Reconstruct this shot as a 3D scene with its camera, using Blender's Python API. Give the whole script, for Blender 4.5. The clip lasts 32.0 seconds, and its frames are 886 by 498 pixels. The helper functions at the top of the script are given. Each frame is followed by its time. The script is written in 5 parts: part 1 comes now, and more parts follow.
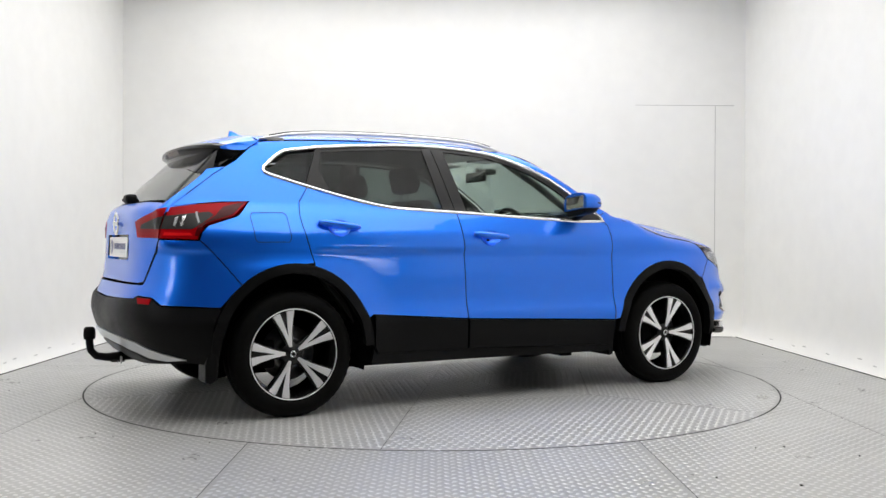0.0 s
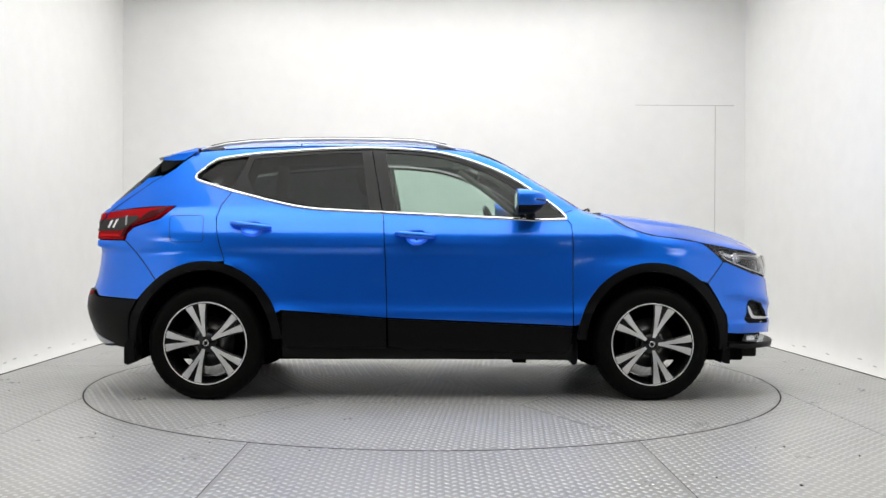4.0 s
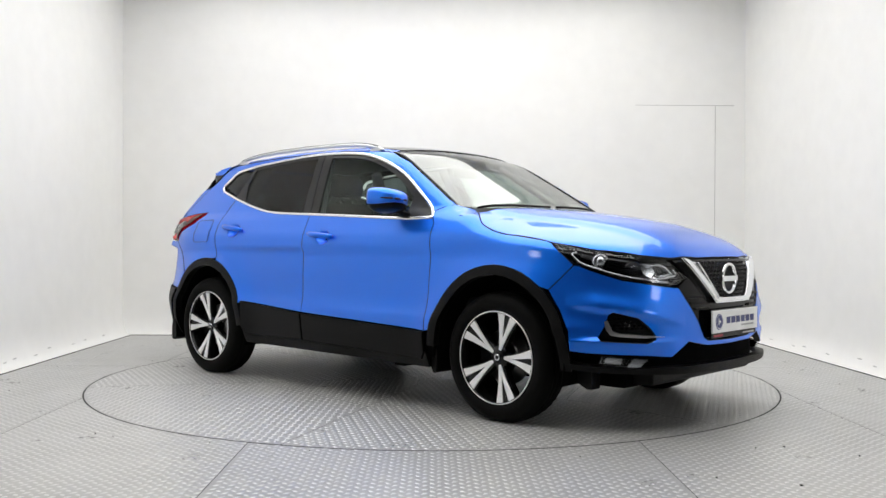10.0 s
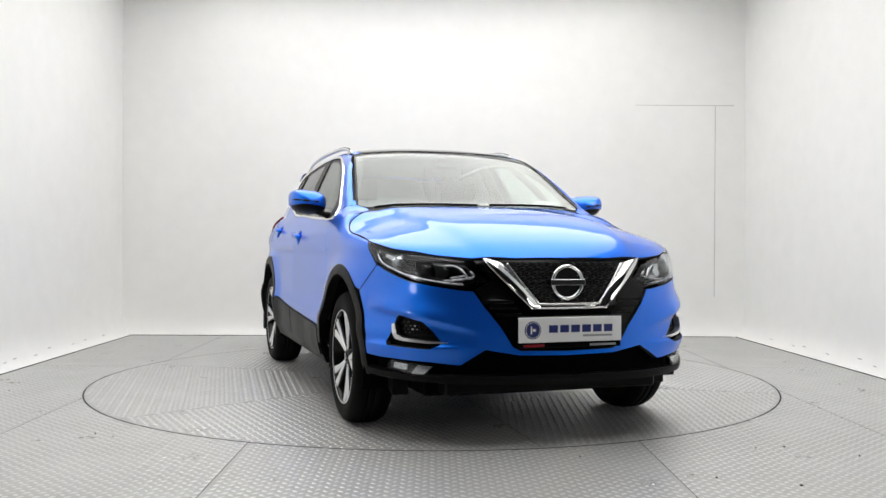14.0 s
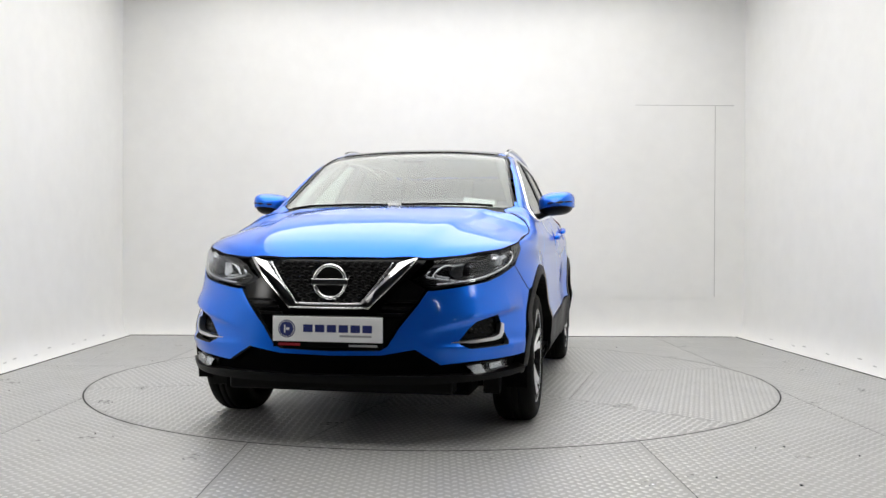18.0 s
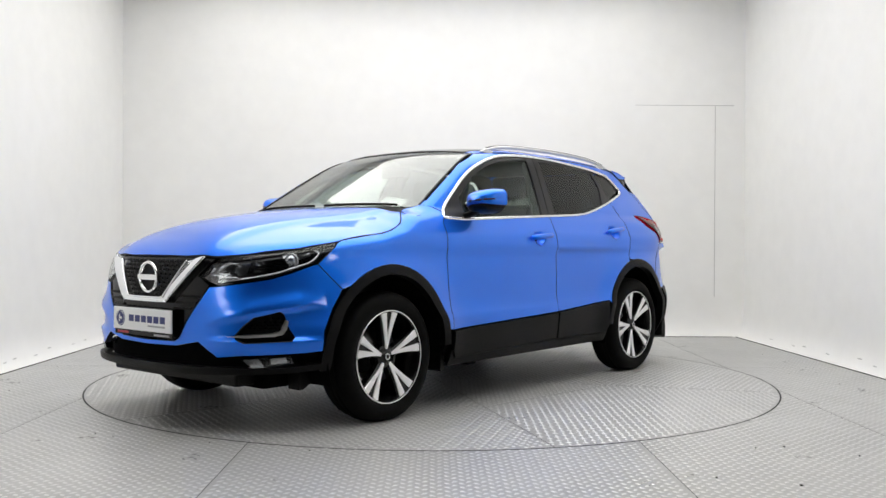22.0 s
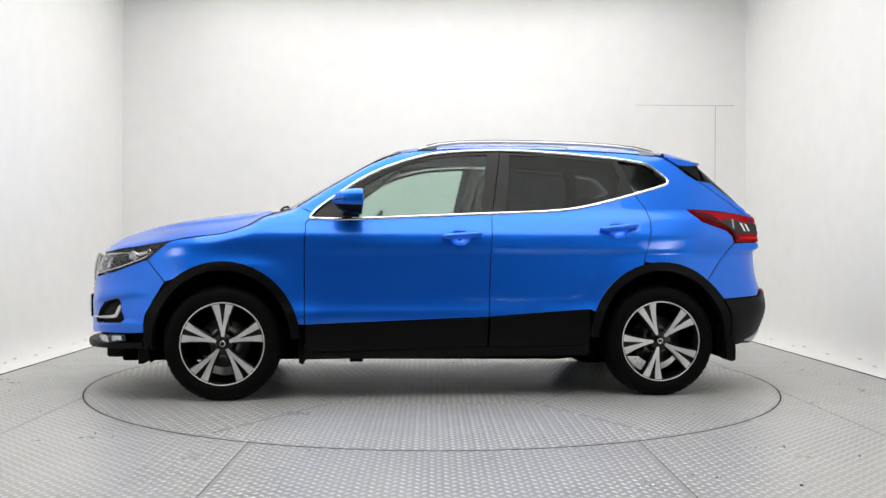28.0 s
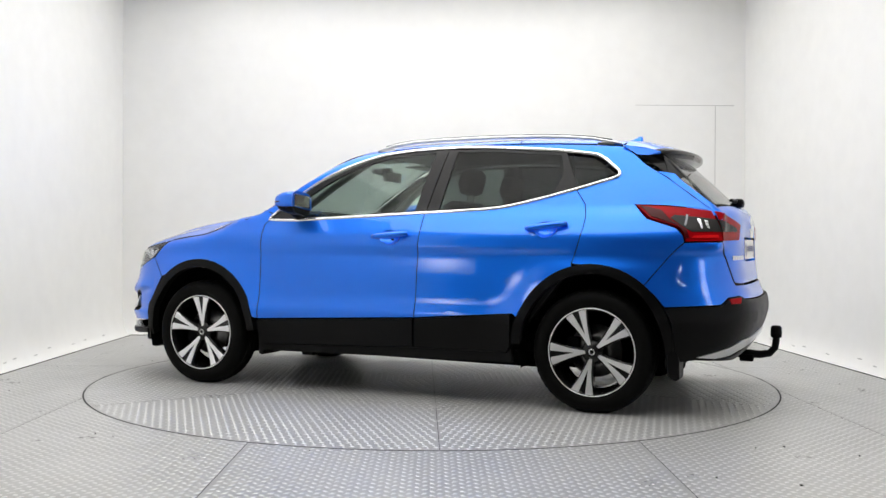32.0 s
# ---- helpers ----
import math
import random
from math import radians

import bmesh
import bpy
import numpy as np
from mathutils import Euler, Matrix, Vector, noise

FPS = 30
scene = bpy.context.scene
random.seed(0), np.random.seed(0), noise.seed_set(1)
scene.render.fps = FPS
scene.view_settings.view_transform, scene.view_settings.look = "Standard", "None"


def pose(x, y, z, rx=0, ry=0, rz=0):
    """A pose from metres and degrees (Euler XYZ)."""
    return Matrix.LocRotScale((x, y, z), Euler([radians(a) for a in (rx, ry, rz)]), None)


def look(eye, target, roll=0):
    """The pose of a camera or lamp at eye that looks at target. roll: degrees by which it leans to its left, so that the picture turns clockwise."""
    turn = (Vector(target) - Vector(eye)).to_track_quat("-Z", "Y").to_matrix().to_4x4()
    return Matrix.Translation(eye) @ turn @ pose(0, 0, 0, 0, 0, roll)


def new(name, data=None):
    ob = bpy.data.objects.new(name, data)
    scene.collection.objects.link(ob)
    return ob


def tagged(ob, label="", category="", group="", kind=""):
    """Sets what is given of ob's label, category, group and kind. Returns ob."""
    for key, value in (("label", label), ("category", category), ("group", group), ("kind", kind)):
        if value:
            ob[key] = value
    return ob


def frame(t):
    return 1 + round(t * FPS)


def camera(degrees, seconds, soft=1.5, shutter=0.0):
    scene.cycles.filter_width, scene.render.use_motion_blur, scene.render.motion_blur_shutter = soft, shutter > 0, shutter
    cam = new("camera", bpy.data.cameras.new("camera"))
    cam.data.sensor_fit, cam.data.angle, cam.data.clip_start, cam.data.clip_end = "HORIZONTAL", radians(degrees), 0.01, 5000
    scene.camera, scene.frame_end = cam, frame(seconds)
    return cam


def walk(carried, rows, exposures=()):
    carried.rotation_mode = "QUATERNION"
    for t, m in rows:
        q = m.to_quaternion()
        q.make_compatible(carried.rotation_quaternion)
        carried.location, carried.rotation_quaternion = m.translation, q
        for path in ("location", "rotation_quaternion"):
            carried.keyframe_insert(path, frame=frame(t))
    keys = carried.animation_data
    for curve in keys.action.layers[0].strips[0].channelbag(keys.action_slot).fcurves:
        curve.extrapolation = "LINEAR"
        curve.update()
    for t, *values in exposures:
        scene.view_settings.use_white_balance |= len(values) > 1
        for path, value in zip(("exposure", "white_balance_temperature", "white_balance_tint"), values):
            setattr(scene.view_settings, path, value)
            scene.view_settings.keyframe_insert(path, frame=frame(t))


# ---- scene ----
cam = camera(51.12, 32.0)
EYE = (0.018, -6.385, 0.934)
STAND = look(EYE, (EYE[0] + 10 * math.sin(radians(.507)), EYE[1] + 10 * math.cos(radians(.507)), EYE[2] - 10 * math.tan(radians(.368))), .236)
walk(cam, [(0.0, STAND), (32.0, STAND)], exposures=[(0.0, -.01), (6.0, -.02), (10.0, -.03), (16.0, -.06), (22.0, -.08), (26.0, -.06), (30.0, -.01), (32.0, 0.0)])
scene.view_settings.exposure = 0.0

# ---- light: a dim hall, and the lamps of the white booth's ceiling ----
world = bpy.data.worlds.new("hall_dusk")
scene.world = world
world.use_nodes = True
world.node_tree.nodes["Background"].inputs["Color"].default_value = (.60, .64, .70, 1)
world.node_tree.nodes["Background"].inputs["Strength"].default_value = 0.02
CEILING = 3.62
LAMP_POWER = 2.45


# ---- materials ----
def material(name, color, rough=.5, metal=0.0, coat=0.0, spec=.5, grain=0.0, scale=40.0, bump=0.0, bump_scale=300.0, rough_var=0.0, trans=0.0, ior=1.45, glow=0.0,
             coat_rough=.03, alpha=1.0, stain=0.0, per_piece=0.0):
    m = bpy.data.materials.new(name)
    m.use_nodes = True
    t = m.node_tree
    b = t.nodes["Principled BSDF"]
    b.inputs["Base Color"].default_value = (*color, 1)
    b.inputs["Roughness"].default_value = rough
    b.inputs["Metallic"].default_value = metal
    b.inputs["Coat Weight"].default_value = coat
    b.inputs["Coat Roughness"].default_value = coat_rough
    b.inputs["Specular IOR Level"].default_value = spec
    b.inputs["Transmission Weight"].default_value = trans
    b.inputs["IOR"].default_value = ior
    if glow:
        b.inputs["Emission Color"].default_value = (*color, 1)
        b.inputs["Emission Strength"].default_value = glow
    if not (grain or bump or rough_var or stain):
        return m
    co = t.nodes.new("ShaderNodeTexCoord").outputs["Object"]

    def cloud(s, detail=3.0):
        n = t.nodes.new("ShaderNodeTexNoise")
        n.inputs["Scale"].default_value, n.inputs["Detail"].default_value = s, detail
        t.links.new(co, n.inputs["Vector"])
        return n.outputs["Fac"]

    def span(fac, lo, hi):
        r = t.nodes.new("ShaderNodeMapRange")
        r.inputs["From Min"].default_value, r.inputs["From Max"].default_value = .3, .7
        r.inputs["To Min"].default_value, r.inputs["To Max"].default_value = lo, hi
        t.links.new(fac, r.inputs["Value"])
        return r.outputs["Result"]
    if grain or stain or per_piece:
        mul = t.nodes.new("ShaderNodeMath")
        mul.operation = "MULTIPLY"
        t.links.new(span(cloud(scale), 1 - grain, 1 + grain), mul.inputs[0])
        t.links.new(span(cloud(scale * .05 + .4, 5.0), 1 - stain, 1 + stain), mul.inputs[1])
        value = mul.outputs[0]
        if per_piece:
            info = t.nodes.new("ShaderNodeObjectInfo").outputs["Random"]
            r = t.nodes.new("ShaderNodeMapRange")
            r.inputs["To Min"].default_value, r.inputs["To Max"].default_value = 1 - per_piece, 1 + per_piece
            t.links.new(info, r.inputs["Value"])
            mul2 = t.nodes.new("ShaderNodeMath")
            mul2.operation = "MULTIPLY"
            t.links.new(value, mul2.inputs[0])
            t.links.new(r.outputs["Result"], mul2.inputs[1])
            value = mul2.outputs[0]
        mix = t.nodes.new("ShaderNodeVectorMath")
        mix.operation = "SCALE"
        mix.inputs[0].default_value = color
        t.links.new(value, mix.inputs["Scale"])
        t.links.new(mix.outputs["Vector"], b.inputs["Base Color"])
    if rough_var:
        t.links.new(span(cloud(scale * .11, 5.0), rough - rough_var, rough + rough_var), b.inputs["Roughness"])
    if bump:
        n = t.nodes.new("ShaderNodeBump")
        n.inputs["Strength"].default_value, n.inputs["Distance"].default_value = bump, .002
        t.links.new(cloud(bump_scale), n.inputs["Height"])
        t.links.new(n.outputs["Normal"], b.inputs["Normal"])
    return m


def clear(name, color, mirror=.03, rough=0.0, fall=5.0):
    """Thin glass: what passes is tinted, and the surface mirrors by Fresnel."""
    m = bpy.data.materials.new(name)
    m.use_nodes = True
    t = m.node_tree
    t.nodes.clear()
    out = t.nodes.new("ShaderNodeOutputMaterial")
    mix = t.nodes.new("ShaderNodeMixShader")
    lw = t.nodes.new("ShaderNodeLayerWeight")
    lw.inputs["Blend"].default_value = .5
    pw, fres = t.nodes.new("ShaderNodeMath"), t.nodes.new("ShaderNodeMath")
    pw.operation, fres.operation = "POWER", "MULTIPLY_ADD"
    pw.inputs[1].default_value, fres.inputs[1].default_value, fres.inputs[2].default_value = fall, 1 - mirror, mirror
    t.links.new(lw.outputs["Facing"], pw.inputs[0])
    t.links.new(pw.outputs[0], fres.inputs[0])
    a, g = t.nodes.new("ShaderNodeBsdfTransparent"), t.nodes.new("ShaderNodeBsdfGlossy")
    a.inputs["Color"].default_value = (*color, 1)
    g.inputs["Roughness"].default_value = rough
    t.links.new(fres.outputs[0], mix.inputs[0])
    t.links.new(a.outputs[0], mix.inputs[1])
    t.links.new(g.outputs[0], mix.inputs[2])
    t.links.new(mix.outputs[0], out.inputs["Surface"])
    return m


def car_paint(name, pigment, flake, share, flake_rough):
    """Clear-coated paint: a deep pigment mixed with bright metal flakes."""
    m = material(name, pigment, rough=.5, spec=.3, coat=.85, grain=.03, scale=900, coat_rough=.012)
    t = m.node_tree
    b = t.nodes["Principled BSDF"]
    f = t.nodes.new("ShaderNodeBsdfPrincipled")
    f.inputs["Base Color"].default_value = (*flake, 1)
    f.inputs["Metallic"].default_value = 1.0
    f.inputs["Roughness"].default_value = flake_rough
    f.inputs["Coat Weight"].default_value = .85
    f.inputs["Coat Roughness"].default_value = .012
    mix = t.nodes.new("ShaderNodeMixShader")
    mix.inputs[0].default_value = share
    t.links.new(b.outputs[0], mix.inputs[1])
    t.links.new(f.outputs[0], mix.inputs[2])
    t.links.new(mix.outputs[0], t.nodes["Material Output"].inputs["Surface"])
    return m


PAINT = car_paint("blue_metallic_paint", (.002, .082, .74), (.008, .196, .89), .80, .41)
PLASTIC = material("black_grained_plastic", (.0022, .0022, .0025), rough=.42, spec=.16, grain=.2, scale=30, bump=.2, bump_scale=900, rough_var=.06)
GLOSS = material("gloss_black", (.003, .003, .0035), rough=.10, spec=.28)
TRIM = material("satin_black_pillar", (.008, .008, .009), rough=.38, spec=.35, grain=.1, scale=60)
# near black: the shade of hollows and the underside is put into this colour
VOID = material("near_black_shaded_parts", (.003, .003, .0035), rough=.9, spec=.05, grain=.2, scale=20)
CHROME = material("bright_chrome", (.88, .89, .90), rough=.045, metal=1.0)
SILVER = material("satin_aluminium", (.66, .67, .69), rough=.28, metal=1.0, grain=.04, scale=200)
MACHINED = material("machined_alloy", (.88, .88, .89), rough=.30, metal=.62, grain=.04, scale=150)
ALLOY = material("dark_painted_alloy", (.005, .005, .0055), rough=.22, spec=.4)
RUBBER = material("tyre_rubber", (.0025, .0025, .0025), rough=.62, spec=.10, grain=.25, scale=40, bump=.3, bump_scale=500)
DISC = material("brake_iron", (.20, .20, .20), rough=.35, metal=1.0, grain=.2, scale=30)
LAMP_GREY = material("dim_lamp_chrome", (.75, .75, .76), rough=.16, metal=1.0)
RED = material("red_lamp_plastic", (.32, .002, .005), rough=.16, spec=.10)
RED_DARK = material("dark_red_lamp_plastic", (.06, .002, .003), rough=.22, spec=.2)
SMOKE = material("smoked_lamp_plastic", (.035, .033, .033), rough=.14, spec=.18)
REFLECTOR = material("lamp_reflector", (.75, .76, .78), rough=.16, metal=1.0)
LAMP_BLACK = material("smoked_chrome_housing", (.05, .05, .053), rough=.20, metal=1.0)
LENS = clear("clear_lamp_lens", (.93, .94, .95))
SCREEN = clear("windscreen_glass", (.78, .82, .80), .05, fall=3.8)
SIDE_GLASS = clear("green_side_glass", (.80, .875, .835), .022)
REAR_GLASS = clear("dark_rear_glass", (.42, .45, .43), .10)
PRIVACY = clear("dark_privacy_glass", (.31, .34, .335), .018)
MIRROR = material("mirror_glass", (.9, .9, .9), rough=.01, metal=1.0)
CLOTH = material("charcoal_seat_cloth", (.007, .007, .0075), rough=.85, grain=.3, scale=120, bump=.4, bump_scale=700)
DASH = material("black_dashboard", (.010, .010, .011), rough=.6, grain=.2, scale=50, bump=.2, bump_scale=800)
INNER = material("dark_lining_and_joint_shade", (.02, .02, .021), rough=.8, grain=.15, scale=60)
LINER = material("pale_grey_headliner", (.13, .13, .125), rough=.9, grain=.05, scale=200)
PLATE = material("white_plate_acrylic", (.88, .89, .90), rough=.25, grain=.03, scale=8, coat=.4)
NAVY = material("navy_print", (.025, .035, .16), rough=.35)
PRINT_RED = material("red_print", (.35, .01, .02), rough=.35)
PRINT_GREY = material("grey_print", (.35, .36, .38), rough=.4)
PAPER = material("white_paper", (.8, .8, .79), rough=.7, grain=.03, scale=30)
WALL = material("white_booth_paint", (.84, .836, .815), rough=.55, grain=.015, scale=6, stain=.02, bump=.05, bump_scale=120)
SEAM = material("dark_joint", (.02, .02, .02), rough=.9)
SEAM_WALL = material("grey_wall_joint", (.50, .49, .48), rough=.9)
FLOOR = material("grey_painted_tread_plate", (.43, .428, .42), rough=.35, metal=.24, grain=.04, scale=35, stain=.06, rough_var=.05, bump=.08, bump_scale=260, per_piece=.03)
STUD = material("worn_tread_stud", (.64, .638, .63), rough=.30, metal=.50, grain=.06, scale=25, stain=.05, rough_var=.03)
HALL = material("dark_grey_hall_cladding", (.10, .10, .105), rough=.7, grain=.15, scale=5)
HALL_FLOOR = material("hall_concrete", (.13, .13, .125), rough=.6, grain=.1, scale=8, stain=.15)
SHUTTER = material("grey_roller_shutter", (.10, .103, .106), rough=.5, grain=.15, scale=12)
TUBE = material("ceiling_lamp_diffuser", (1.0, .985, .948), rough=.6, glow=LAMP_POWER)
STRIP = material("softbox_diffuser", (1.0, .99, .97), rough=.6, glow=9.0)
# the softbox's cloth is brightest over its bulb and fades towards the rim
_t = STRIP.node_tree
_v, _l, _m = _t.nodes.new("ShaderNodeVectorMath"), _t.nodes.new("ShaderNodeVectorMath"), _t.nodes.new("ShaderNodeMapRange")
_v.operation, _l.operation, _m.interpolation_type = "SUBTRACT", "LENGTH", "SMOOTHSTEP"
_v.inputs[1].default_value = (.5, .5, .5)
_m.inputs["From Min"].default_value, _m.inputs["From Max"].default_value = .05, .52
_m.inputs["To Min"].default_value, _m.inputs["To Max"].default_value = 8.5, .4
_t.links.new(_t.nodes.new("ShaderNodeTexCoord").outputs["Generated"], _v.inputs[0])
_f = _t.nodes.new("ShaderNodeVectorMath")
_f.operation = "MULTIPLY"
_f.inputs[1].default_value = (1, 0, 1)
_t.links.new(_v.outputs[0], _f.inputs[0])
_t.links.new(_f.outputs[0], _l.inputs[0])
_t.links.new(_l.outputs["Value"], _m.inputs["Value"])
_t.links.new(_m.outputs["Result"], _t.nodes["Principled BSDF"].inputs["Emission Strength"])
HALL_TUBE = material("lit_tube", (1.0, .98, .95), rough=.5, glow=26.0)
GRIT = material("dark_grit", (.02, .018, .016), rough=.9)
SCUFF = material("grey_scuff", (.58, .575, .565), rough=.8)


# ---- mesh helpers ----
def link(name, data, parent=None, mat=None, label=""):
    ob = new(name, data)
    if mat is not None and not data.materials:
        data.materials.append(mat)
    if parent is not None:
        ob.parent = parent
    if label:
        ob["label"] = label
    return ob


def part(name, bm, mat, parent, label="", smooth=False):
    """A bmesh as one mesh object under a thing or a part."""
    me = bpy.data.meshes.new(name)
    bm.normal_update()
    bm.to_mesh(me)
    bm.free()
    for p in me.polygons:
        p.use_smooth = smooth
    return link(name, me, parent, mat, label)


def raw(name, verts, faces, mat, parent=None, label="", smooth=False):
    me = bpy.data.meshes.new(name)
    me.from_pydata([tuple(v) for v in verts], [], [tuple(f) for f in faces])
    me.polygons.foreach_set("use_smooth", [smooth] * len(me.polygons))
    me.update()
    return link(name, me, parent, mat, label)


def box(name, lo, hi, mat, parent=None, bevel=.0, label=""):
    bm = bmesh.new()
    bmesh.ops.create_cube(bm, size=1)
    for v in bm.verts:
        v.co = Vector([l + (h - l) * (c + .5) for l, h, c in zip(lo, hi, v.co)])
    if bevel:
        bmesh.ops.bevel(bm, geom=bm.edges[:], offset=bevel, segments=3, affect="EDGES", profile=.6)
    return part(name, bm, mat, parent, label, smooth=False)


def tube(name, pts, r, mat, parent, label="", n=10, flat=1.0, closed=False):
    """A round bar along points; r may be a list. flat squeezes it in height."""
    pts = [Vector(p) for p in pts]
    rs = r if isinstance(r, (list, tuple)) else [r] * len(pts)
    verts, faces = [], []
    k = len(pts)
    for i, p in enumerate(pts):
        a, b = (pts[i - 1], pts[(i + 1) % k]) if closed else (pts[max(i - 1, 0)], pts[min(i + 1, k - 1)])
        t = (b - a).normalized()
        u = t.cross(Vector((0, 0, 1)))
        u = u.normalized() if u.length > .01 else Vector((0, 1, 0))
        w = u.cross(t)
        for j in range(n):
            g = 2 * math.pi * j / n
            verts.append(p + u * math.cos(g) * rs[i] + w * math.sin(g) * rs[i] * flat)
    for i in range(k if closed else k - 1):
        for j in range(n):
            a, b = i * n + j, i * n + (j + 1) % n
            c, d = ((i + 1) % k) * n + (j + 1) % n, ((i + 1) % k) * n + j
            faces.append((a, b, c, d))
    if not closed:
        faces += [tuple(range(n))[::-1], tuple(range((k - 1) * n, k * n))]
    return raw(name, verts, faces, mat, parent, label, smooth=True)


def lathe(name, profile, mat, parent, n=64, label="", m=None, smooth=True):
    """profile: (radius, along) pairs, turned about the y axis."""
    verts, faces, k = [], [], len(profile)
    for i in range(n):
        a = 2 * math.pi * i / n
        verts += [(r * math.cos(a), h, r * math.sin(a)) for r, h in profile]
    for i in range(n):
        for j in range(k - 1):
            a, b = i * k + j, ((i + 1) % n) * k + j
            faces.append((a, a + 1, b + 1, b))
    ob = raw(name, verts, faces, mat, parent, label, smooth)
    if m is not None:
        ob.matrix_basis = m
    return ob


def extrude(name, outline, y0, y1, mat, parent, label="", axes=(0, 2, 1), bevel=0.0, smooth=False):
    """A flat outline (u, v) given depth from y0 to y1. axes: where u, v and depth go."""
    bm = bmesh.new()
    vs = []
    for u, v in outline:
        c = [0, 0, 0]
        c[axes[0]], c[axes[1]], c[axes[2]] = u, v, y0
        vs.append(bm.verts.new(c))
    f = bm.faces.new(vs)
    ext = bmesh.ops.extrude_face_region(bm, geom=[f])
    for v in ext["geom"]:
        if isinstance(v, bmesh.types.BMVert):
            v.co[axes[2]] = y1
    bmesh.ops.recalc_face_normals(bm, faces=bm.faces[:])
    if bevel:
        bmesh.ops.bevel(bm, geom=bm.edges[:], offset=bevel, segments=2, affect="EDGES", profile=.6)
    return part(name, bm, mat, parent, label, smooth)


def thing(name, label, category, group="", kind=""):
    return tagged(new(name), label, category, group, kind)


# ---- the booth: back wall, side walls, coves, ceiling ----
BACK, HALF, OPEN = 3.02, 3.14, -3.9
COVE_H, COVE_D = .37, .13


def slab(name, lo, hi, mat, label, category="wall"):
    return tagged(box(name, lo, hi, mat), label, category, kind="structure")


slab("wall_back", (-HALF - .1, BACK, COVE_H), (HALF + .1, BACK + .1, CEILING), WALL, "plain white painted back wall of a photo booth")
slab("wall_left", (-HALF - .1, OPEN, COVE_H), (-HALF, BACK, CEILING), WALL, "plain white painted side wall of a photo booth")
slab("wall_right", (HALF, OPEN, COVE_H), (HALF + .1, BACK, CEILING), WALL, "plain white painted side wall of a photo booth")
slab("ceiling", (-HALF - .1, OPEN, CEILING), (HALF + .45, BACK + .1, CEILING + .1), WALL, "white booth ceiling that carries the lamps", "ceiling")


def cove(name, a, b, inward):
    """A curved foot from the wall down to the floor, between two points of the wall's foot."""
    verts, faces = [], []
    n = 30
    for p, trim in ((a, 1), (b, -1)):
        for i in range(n + 1):
            g = math.pi / 2 * i / n
            d = COVE_D * (1 - math.sin(g)) ** 1.5
            z = COVE_H * (1 - math.cos(g)) if i < n else COVE_H
            verts.append((p[0] + inward[0] * d, p[1] + inward[1] * d, z))
        verts.append((p[0] - inward[0] * .1, p[1] - inward[1] * .1, COVE_H))
        verts.append((p[0] - inward[0] * .1, p[1] - inward[1] * .1, 0))
    k = n + 3
    for i in range(k):
        faces.append((i, (i + 1) % k, k + (i + 1) % k, k + i))
    faces += [tuple(range(k))[::-1], tuple(range(k, 2 * k))]
    ob = raw(name, verts, faces, WALL)
    bm = bmesh.new()
    bm.from_mesh(ob.data)
    bmesh.ops.recalc_face_normals(bm, faces=bm.faces[:])
    bm.to_mesh(ob.data)
    bm.free()
    for p in ob.data.polygons:
        p.use_smooth = False
    return tagged(ob, "white curved cove between booth wall and floor", "cove", kind="structure")


cove("cove_back", (-HALF - .1, BACK), (HALF + .1, BACK), (0, -1))
cove("cove_left", (-HALF, OPEN), (-HALF, BACK), (1, 0))
cove("cove_right", (HALF, OPEN), (HALF, BACK), (-1, 0))
def scuffs(host, spots, wide, seed):
    """Faint grey rub marks low on a cove, each an irregular flake a hair proud of it."""
    rnd = random.Random(seed)
    for a, z in spots:
        g = math.acos(1 - z / COVE_H)
        d = COVE_D * (1 - math.sin(g)) ** 1.5 + .0015
        n = 9
        verts = []
        for i in range(n):
            q = 2 * math.pi * i / n
            r = rnd.uniform(.55, 1.0)
            verts.append(wide(a + .045 * r * math.cos(q), d, z + .009 * r * math.sin(q)))
        raw("scuff", verts, [tuple(range(n))], SCUFF, host)


LEFT_FOOT, RIGHT_FOOT = bpy.data.objects["cove_left"], bpy.data.objects["cove_right"]
scuffs(LEFT_FOOT, [(.35, .05), (.52, .06), (.86, .045), (1.15, .07), (1.62, .05), (1.9, .055), (2.35, .05)], lambda a, d, z: (-HALF + d, a, z), 3)
scuffs(RIGHT_FOOT, [(-.1, .06), (.3, .05), (.55, .075), (1.05, .05), (1.5, .06), (1.7, .045), (2.2, .05)], lambda a, d, z: (HALF - d, a, z), 4)
for name, host, a, b in (("foot_joint", LEFT_FOOT, (-HALF + COVE_D, OPEN, .003), (-HALF + COVE_D, BACK - COVE_D, .003)),
                         ("foot_joint", RIGHT_FOOT, (HALF - COVE_D, OPEN, .003), (HALF - COVE_D, BACK - COVE_D, .003)),
                         ("foot_joint", bpy.data.objects["cove_back"], (-HALF + COVE_D, BACK - COVE_D, .003), (HALF - COVE_D, BACK - COVE_D, .003))):
    tube(name, [a, b], .0035, SEAM, host, n=6)
# the right-hand wall stands slightly open
SPLAY = Matrix.Translation((HALF + .03, BACK, 0)) @ pose(0, 0, 0, 0, 0, 1.9) @ Matrix.Translation((-HALF, -BACK, 0))
for name in ("wall_right", "cove_right"):
    bpy.data.objects[name].matrix_basis = SPLAY
